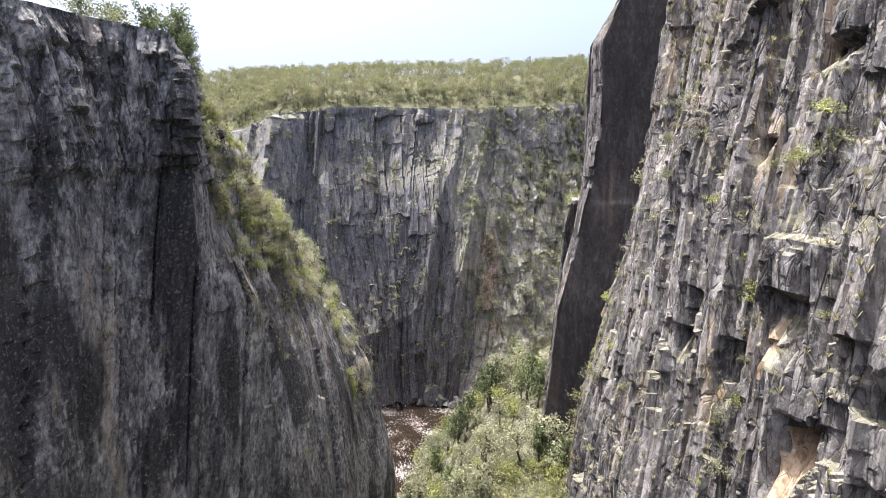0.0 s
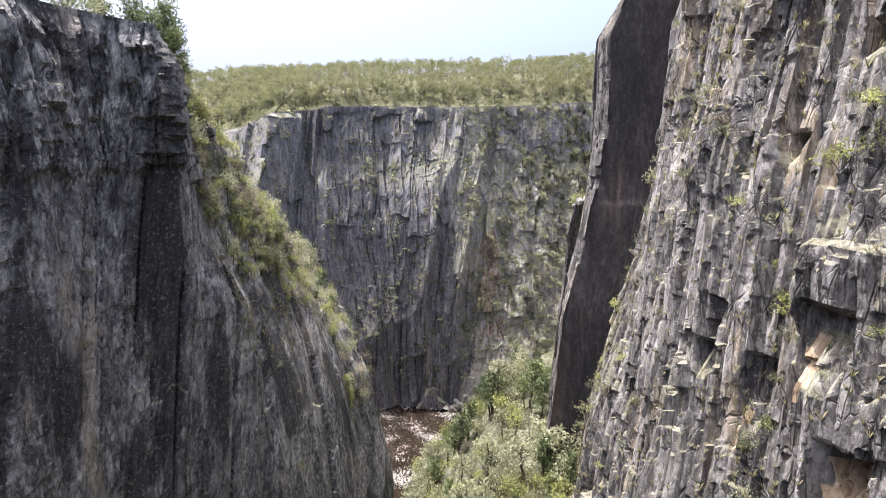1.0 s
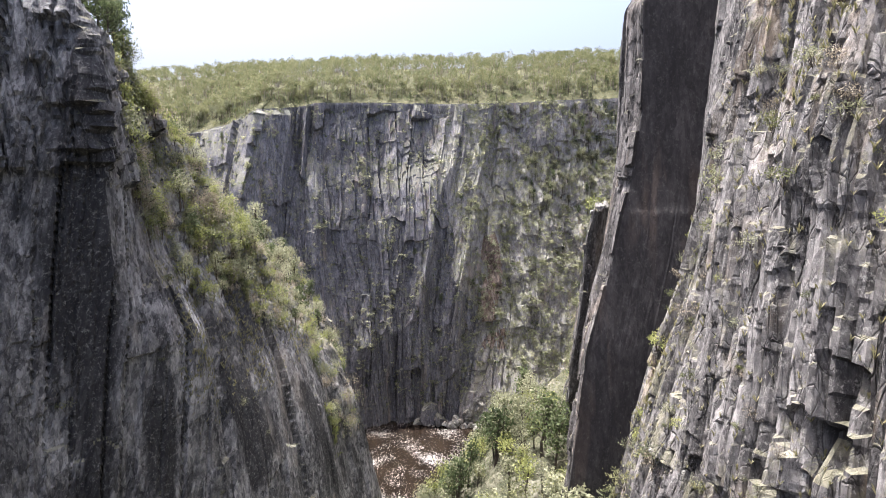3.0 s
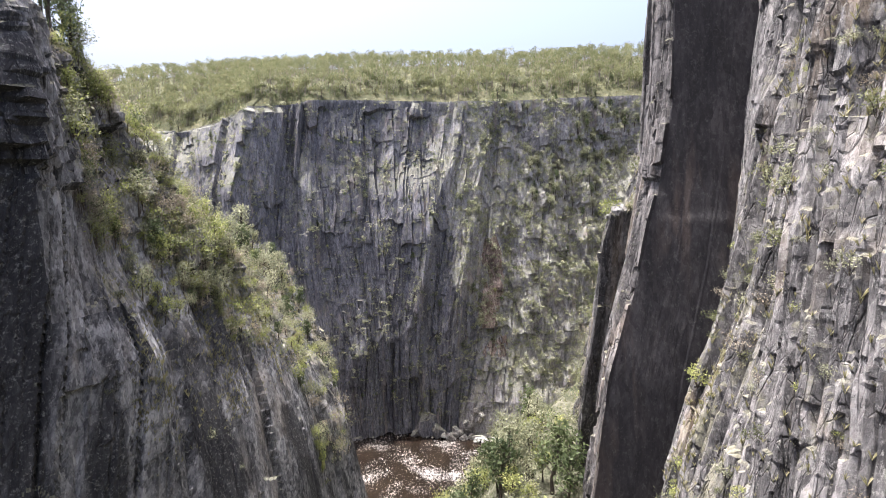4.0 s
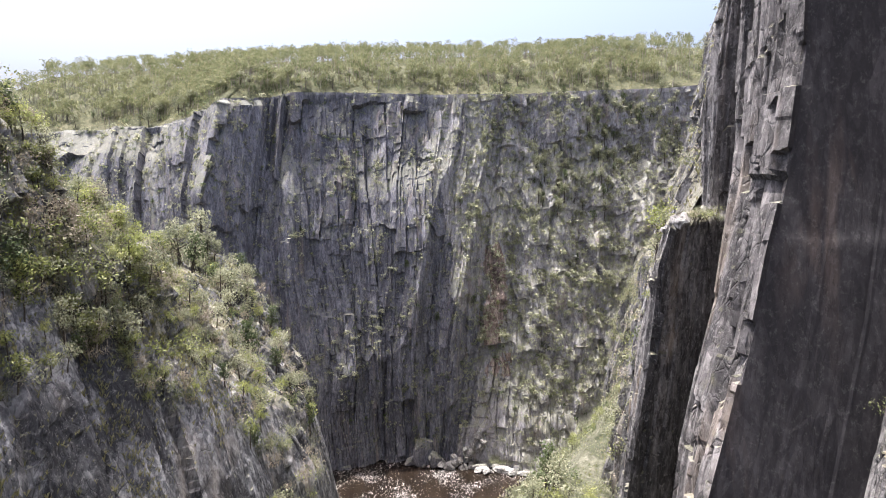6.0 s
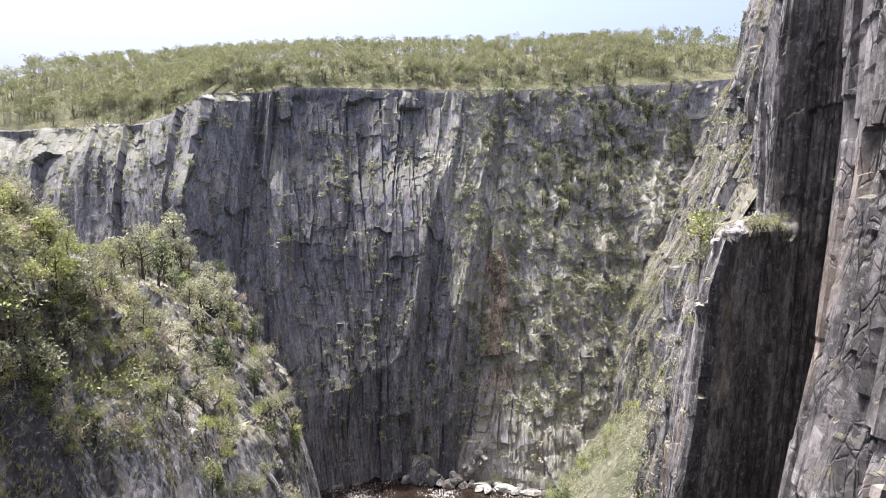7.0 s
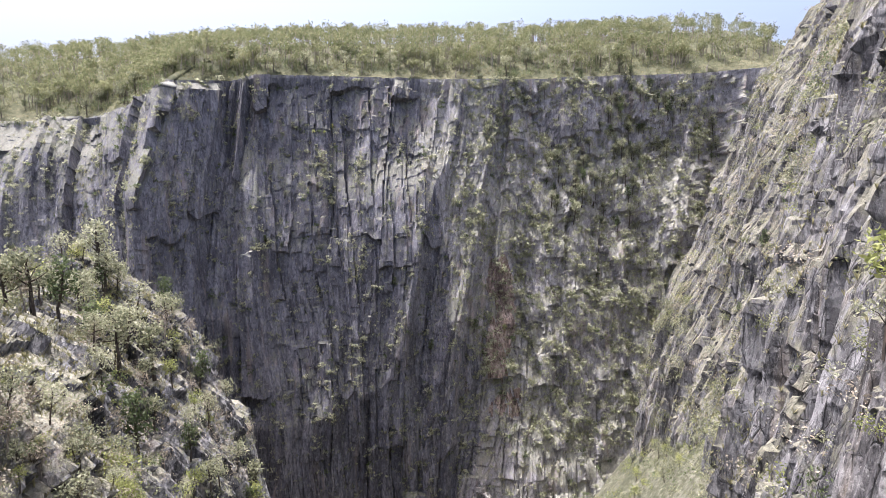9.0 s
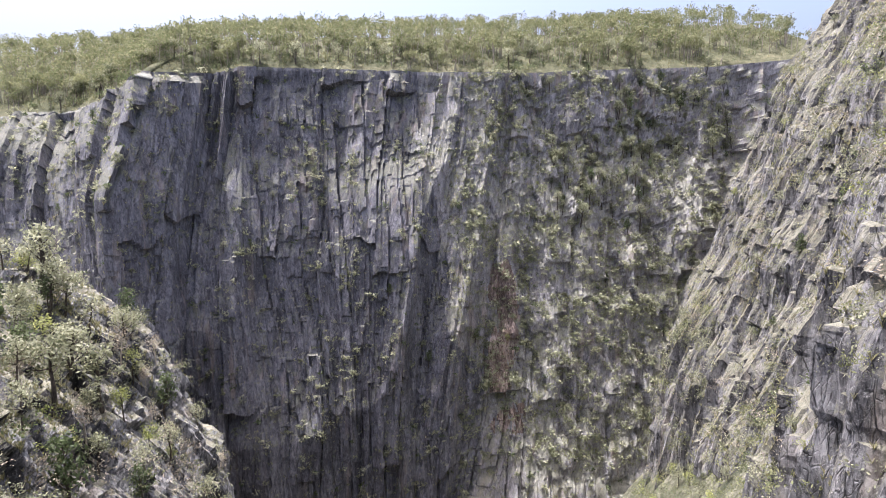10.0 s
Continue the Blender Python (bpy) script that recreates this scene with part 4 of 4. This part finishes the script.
for k, (y, z, size) in enumerate(((146, 118.5, 2.0), (149, 119, 1.6), (143, 122, 1.3), (121, 139, 1.5), (119, 144, 1.7), (118, 148, 1.3), (160, 84, 1.2), (163, 74, 1.4), (154, 92, 1.1), (216, 111.5, 1.8), (212, 108, 1.5), (222, 110, 1.6), (207, 104, 1.7), (199, 103, 1.3))):
    at, _ = left.nearest(None, y, z)
    boulder("boulder", at, (size * 1.3, size, size * 0.75), 20 + k, ROCK_PALE, "pale weathered rock on the crest of the spur", 40 * k)


# ---- the woodland on the tableland ----
def wooded(pts, n, near, deep, seed, xs=(-260, 210)):
    """Places on a tableland between two distances from its rim."""
    r = np.random.default_rng(seed)
    out = []
    dist = np.array((0, *STEPS), float)
    while len(out) < n:
        i, d = int(r.integers(1, len(pts) - 1)), r.uniform(near, deep)
        j = int(np.searchsorted(dist, d)) - 1
        f = (d - dist[j]) / (dist[j + 1] - dist[j])
        p = pts[i, j] * (1 - f) + pts[i, j + 1] * f
        gap = abs(pts[i + 1, 0, 0] - pts[i - 1, 0, 0])
        if xs[0] < p[0] < xs[1] and r.random() < gap / 2.5 + 0.1:
            out.append(p + np.array([r.uniform(-1, 1), 0, -0.15]))
    return out


for at in wooded(hill, 190, 0.8, 22, 31, (-210, 170)):
    plant("gum" if rng.random() < 0.7 else "gum_grey", at, rng.uniform(0.6, 1.05))
for at in wooded(hill, 26, 2, 20, 32, (-210, 170)):
    plant("cypress", at, rng.uniform(0.45, 0.85))
for at in wooded(hill, 620, 0.3, 26, 33, (-210, 170)):
    heath["olive" if rng.random() < 0.6 else "dark"].append(at)


def far_gum(r):
    return grow(r, 9.5, 0.5, 5, 0.25, 0.17, 104, 0.44, 0.42, 0.7)


shapes = [far_gum(np.random.default_rng(500 + k)) for k in range(10)]
back = wooded(hill, 1900, 8, 122, 34, (-330, 230)) + wooded(hill, 380, 3, 118, 39, (-330, -100)) + wooded(hill, 260, 3, 80, 38, (70, 200))
field("woodland_crowns", "olive crowns of the open gum woodland on the rise", "woodland", back, [s[1] for s in shapes], LEAF_OLIVE, 0.7, 1.2, 35)
stems = [tube([[0, 0, -0.5], [0.1, 0.15, 3.4], [0.5 * math.cos(k), 0.5 * math.sin(k), 7.4]], [0.2, 0.15, 0.06], 4) for k in range(6)]
field("woodland_trunks", "pale thin trunks of the gum woodland on the rise", "woodland", back, stems, BARK_PALE, 0.7, 1.2, 35)
field("grass_rim", "dry yellow tussock grass along the rim", "grass", wooded(hill, 2000, 0.3, 24, 36, (-230, 170)), TUFTS, GRASS, 0.7, 1.8, 37)

# ---- far wall growth ----
low_bush = [bushy(np.random.default_rng(600 + k), 1.8, 1.2, 6, 36, 0.35)[1] for k in range(8)]
field("scrub_far", "grey-green scrub on the ledges of the far wall", "scrub", spots(far, 3900, -0.1, (None, None, (8, 178)), 51, 7.0, even=True), low_bush, LEAF_GREY, 0.45, 1.35, 52)
field("scrub_far_dark", "dark green scrub on the ledges of the far wall", "scrub", spots(far, 700, -0.1, (None, None, (8, 178)), 53, 0.0, even=True), low_bush, LEAF_DARK, 0.4, 1.2, 54)
field("scrub_far_right", "olive scrub on the broken slope beside the far wall", "scrub", spots(far, 1700, -0.1, ((8, 128), None, (25, 184)), 55, 0.0, even=True), low_bush, LEAF_GREY, 0.5, 1.4, 56)
field("scrub_far_pale", "pale grey-green scrub on the broken slope beside the far wall", "scrub", spots(far, 1100, -0.1, ((12, 128), None, (30, 184)), 62, 9.0, even=True), low_bush, LEAF_GREY, 0.6, 1.9, 63)
field("grass_far", "dry grass on the ledges of the far wall", "grass", spots(far, 4500, 0.0, (None, None, (4, 178)), 57, 12.0, even=True), TUFTS, GRASS, 0.7, 1.7, 58)
thicket(far, 80, 0.0, ((50, 95), None, (108, 145)), 59, (("cypress", 0.6), ("stunted", 4), ("gum_grey", 2.5)), 0.55, 1.1)
thicket(far, 110, 0.0, ((80, 132), None, (140, 182)), 60, (("cypress", 0.8), ("stunted", 4), ("gum_grey", 2.5)), 0.5, 1.0)
thicket(far, 24, 0.0, ((24, 50), None, (140, 174)), 61, (("stunted", 2), ("dark", 2)), 0.5, 1.0)
thicket(far, 70, 0.0, ((40, 130), None, (60, 180)), 64, (("stunted", 3), ("cypress", 1), ("gum_grey", 1), ("fresh_tree", 1)), 0.4, 0.9, 14.0)
thicket(far, 60, 0.0, ((-130, 30), None, (60, 172)), 65, (("stunted", 3), ("cypress", 0.6), ("fresh_tree", 1)), 0.35, 0.8, 12.0)

# ---- right wall growth ----
NEAR = (None, (22, 95), (60, 175))
thicket(right, 70, 0.12, NEAR, 71, (("bright", 3), ("grey", 4), ("olive", 3), ("dry", 2)), 0.3, 0.95, 9.0)
field("grass_right", "dry grass tufts in the joints of the columnar wall", "grass", spots(right, 7000, -0.05, NEAR, 72, 8.0, even=True), TUFTS, GRASS, 0.5, 1.2, 73)
for y, z, kind, size in ((80, 127, "grey", 2.3), (81, 123, "olive", 1.5), (57.5, 127.5, "bright", 1.3), (57, 125.6, "bright", 0.9), (44, 130, "olive", 1.6), (46, 129, "bright", 1.5),
                         (45, 133.5, "bright", 1.2), (69, 138, "grey", 1.2), (72, 133, "olive", 1.2), (86, 138.5, "bright", 0.8), (90, 121, "bright", 0.8), (96, 105, "dark", 0.9),
                         (100, 98, "bright", 1.1), (101, 134, "bright", 0.8), (66, 115, "bright", 0.6), (52, 120, "bright", 0.7), (48, 107, "bright", 0.9), (75, 104, "bright", 0.7),
                         (84, 112, "olive", 0.9), (63, 133, "grey", 1.0), (55, 142, "olive", 0.8), (79, 98, "grey", 1.7), (84, 92, "olive", 1.6), (88, 95, "grey", 1.2), (72, 93, "grey", 1.3),
                         (92, 86, "olive", 1.5), (76, 88, "bright", 0.9), (68, 141, "bright", 0.7), (87, 131, "grey", 1.5), (90, 126, "bright", 1.3), (94, 129, "olive", 1.2), (97, 121, "bright", 1.2), (83, 119, "grey", 1.2), (99, 112, "olive", 1.2), (92, 141, "grey", 1.1), (86, 104, "bright", 1.1)):
    at, _ = right.nearest(None, y, z)
    plant(kind, at, size)
for y, z, kind, size in ((118, 124, "bright", 1.5), (119, 122.5, "olive", 1.4), (120, 123, "grey", 1.2), (117, 101, "dark", 1.3), (126, 103, "olive", 1.2), (134.5, 128, "dark", 1.4), (136, 121, "olive", 1.0), (135, 124, "olive", 1.1), (138, 123, "grey", 1.4), (140, 119, "grey", 1.6), (143, 116, "olive", 1.5), (139, 112, "bright", 1.2)):
    at, _ = right.nearest(None, y, z)
    plant(kind, at, size)
for x, y, z, kind, size in ((36.2, 132.8, 124.9, "olive", 1.1), (37.2, 132.7, 125.2, "grey", 1.3), (35.2, 133.2, 124.4, "dry", 0.9), (38.4, 132.6, 125.4, "bright", 0.9), (40.5, 132.5, 124.5, "grey", 0.8)):
    plant(kind, right.nearest(x, y, z)[0], size)
plant("fresh_tree", right.nearest(32.5, 141, 118)[0], 1.5, label="spreading grey-green tree leaning out beside the pinnacle")
for k, (n, box) in enumerate(((55, (None, (74, 95), (84, 156))), (26, (None, (40, 76), (95, 150))))):
    thicket(right, n, -0.05, box, 740 + k, (("grey", 4), ("olive", 4), ("bright", 3), ("dry", 2)), 0.4, 1.4, 7.0, even=True)
thicket(right, 70, -0.1, (None, (70, 95), (70, 150)), 74, (("grey", 4), ("olive", 3), ("dry", 5), ("bright", 2)), 0.35, 1.0, 7.0, even=True)
SPUR = (None, (138, 320), (20, 188))
heathland(spur, 900, 0.0, SPUR, 75, (("grey", 5), ("olive", 4), ("bright", 1), ("dry", 3), ("dark", 1)), 16.0)
heathland(spur, 800, -0.05, ((26, 112), (140, 312), (30, 175)), 78, (("grey", 5), ("olive", 4), ("bright", 1), ("dry", 4)), 13.0)
thicket(spur, 50, 0.2, SPUR, 76, (("scrub_tree", 4), ("fresh_tree", 1), ("cypress", 1)), 0.35, 0.8, 20.0)
field("grass_spur", "dry grass over the sunlit spur", "grass", spots(spur, 7000, 0.1, SPUR, 77, 12.0), TUFTS, GRASS, 0.6, 1.4, 78)

# ---- left spur growth ----
SCRUB_MIX = (("grey", 6), ("olive", 1.5), ("bright", 5), ("dry", 4))
for k, (n, few, box) in enumerate(((60, 44, ((-58, -38), (105, 114), (119, 152))), (110, 130, ((-66, -36), (112, 133), (107, 148))), (110, 120, ((-64, -28), (131, 152), (96, 131))), (110, 100, ((-64, -16), (149, 176), (60, 122))))):
    heathland(left, n, 0.05, box, 810 + k, SCRUB_MIX, 7.0)
    thicket(left, few // 3, 0.0, box, 820 + k, (("grey", 4), ("olive", 3), ("bright", 3), ("dry", 2.5)), 0.8, 2.0, 8.0, even=True)
    thicket(left, few, 0.0, box, 830 + k, (("scrub_tree", 3.0), ("fresh_tree", 4.5), ("bare_tree", 3.5), ("cypress", 0.2)), 0.5, 1.15, 9.0, even=True)
KNOLL = ((-86, -25), (172, 238), (52, 118))
heathland(left, 260, 0.05, KNOLL, 83, (("grey", 6), ("olive", 3), ("bright", 1), ("dry", 6), ("dark", 1.5)), 9.0)
thicket(left, 110, 0.1, KNOLL, 84, (("scrub_tree", 4), ("cypress", 0.8), ("fresh_tree", 1.5), ("gum_grey", 2.0), ("bare_tree", 3)), 0.7, 1.5, 10.0, even=True)
for k, (x, y, z) in enumerate(((-62, 205, 114), (-58, 207, 112), (-54, 206, 109), (-50, 206, 107), (-46, 204, 103), (-42, 203, 96), (-53, 213, 110), (-64, 212, 114), (-39, 205, 88), (-57, 201, 109), (-45, 199, 99), (-66, 202, 113))):
    plant(("scrub_tree", "gum_grey", "fresh_tree")[k % 3], left.nearest(x, y, z)[0] - Vector((0, 0, 0.3)), 1.0 + 0.13 * (k % 4))
field("grass_left", "dry grass over the crest of the dark spur", "grass", spots(left, 7500, 0.05, ((-84, -15), (105, 236), (88, 150)), 85, 9.0, even=True), TUFTS, GRASS, 0.5, 1.3, 86)
thicket(left, 16, 0.05, ((-62, -28), (85, 125), (60, 120)), 87, (("olive", 2), ("grey", 2)), 0.5, 1.3)
for at in wooded(left_top, 40, 0.3, 12, 88, (-110, -40)):
    if 70 < at[1] < 130:
        heath["grey" if rng.random() < 0.5 else "olive"].append(at)
for x, y, size in ((-51.5, 110.5, 0.7), (-53, 113, 0.95), (-55, 110, 0.8), (-56, 115, 1.1), (-59, 113, 1.15), (-62, 118, 1.1), (-57, 121, 0.9), (-66, 112, 1.0), (-55.5, 118.5, 0.8), (-70, 108, 1.1), (-75, 122, 1.2)):
    i, j = np.unravel_index(np.argmin((left_top[:, :, 0] - x) ** 2 + (left_top[:, :, 1] - y) ** 2), left_top.shape[:2])
    plant("oak", (x, y, left_top[i, j, 2] - 0.3), 1.4 * size)

# ---- trees on the shoulder above the river ----
r2 = np.random.default_rng(91)
for k in range(210):
    x, y = r2.uniform(-13, 27), r2.uniform(88, 225)
    z = float(floor_height(np.array(x), np.array(y)))
    if z < 3:
        continue
    kind = r2.choice(["scrub_tree", "gum_grey", "fresh_tree", "cypress"], p=[0.37, 0.2, 0.3, 0.13])
    plant(kind, (x, y, z - 0.3), r2.uniform(0.9, 1.6) * (0.75 if kind == "gum_grey" else 1))
for k in range(70):
    x, y = r2.uniform(-11, 25), r2.uniform(88, 200)
    z = float(floor_height(np.array(x), np.array(y)))
    if z > 4:
        plant(str(r2.choice(["gum_grey", "fresh_tree", "cypress"], p=[0.4, 0.4, 0.2])), (x, y, z - 0.3), r2.uniform(0.7, 1.3))
for x, y, size in ((20.5, 123, 1.9), (22.0, 119, 1.5), (24, 127, 1.3)):
    plant("cypress", (x, y, float(floor_height(np.array(x), np.array(y))) - 0.3), size)
for k in range(800):
    x, y = r2.uniform(-14, 80), r2.uniform(95, 290)
    z = float(floor_height(np.array(x), np.array(y)))
    if z > 1:
        heath[str(r2.choice(["grey", "olive", "bright", "dark"], p=[0.4, 0.3, 0.15, 0.15]))].append((x, y, z - 0.1))

for k in range(260):
    x, y = r2.uniform(8, 25), r2.uniform(66, 100)
    z = float(floor_height(np.array(x), np.array(y)))
    heath[str(r2.choice(["grey", "olive", "bright", "dry"]))].append((x, y, z - 0.1))
for k in range(46):
    x, y = r2.uniform(34, 70), r2.uniform(205, 268)
    z = float(floor_height(np.array(x), np.array(y)))
    if z > 2:
        plant(str(r2.choice(["scrub_tree", "fresh_tree"])), (x, y, z - 0.2), r2.uniform(0.5, 1.0))
for x, y, z in ((-9, 298, 11.5), (-6, 297.5, 10.5), (-11, 299, 10), (-3.5, 297, 7.5), (-8, 296.5, 11)):
    heath["olive"].append((x, y, z))
for k in range(70):
    x = -14 + 0.75 * k + r2.uniform(-1, 1)
    heath["grey" if k % 2 else "olive"].append((x + 16, 296 - 0.09 * max(0, x) + r2.uniform(-1, 2), 1.5)) if x > 6 else None

for k, (kind, (name, text, mat)) in enumerate(LOOSE.items()):
    cushions = [bushy(np.random.default_rng(700 + 10 * k + i), 2.2, 1.5, 7, 119, 0.13 if kind != "dry" else 0.10)[1] for i in range(6)]
    field(name, text, "scrub", heath[kind], cushions, mat, 0.5, 1.9, 95 + k)
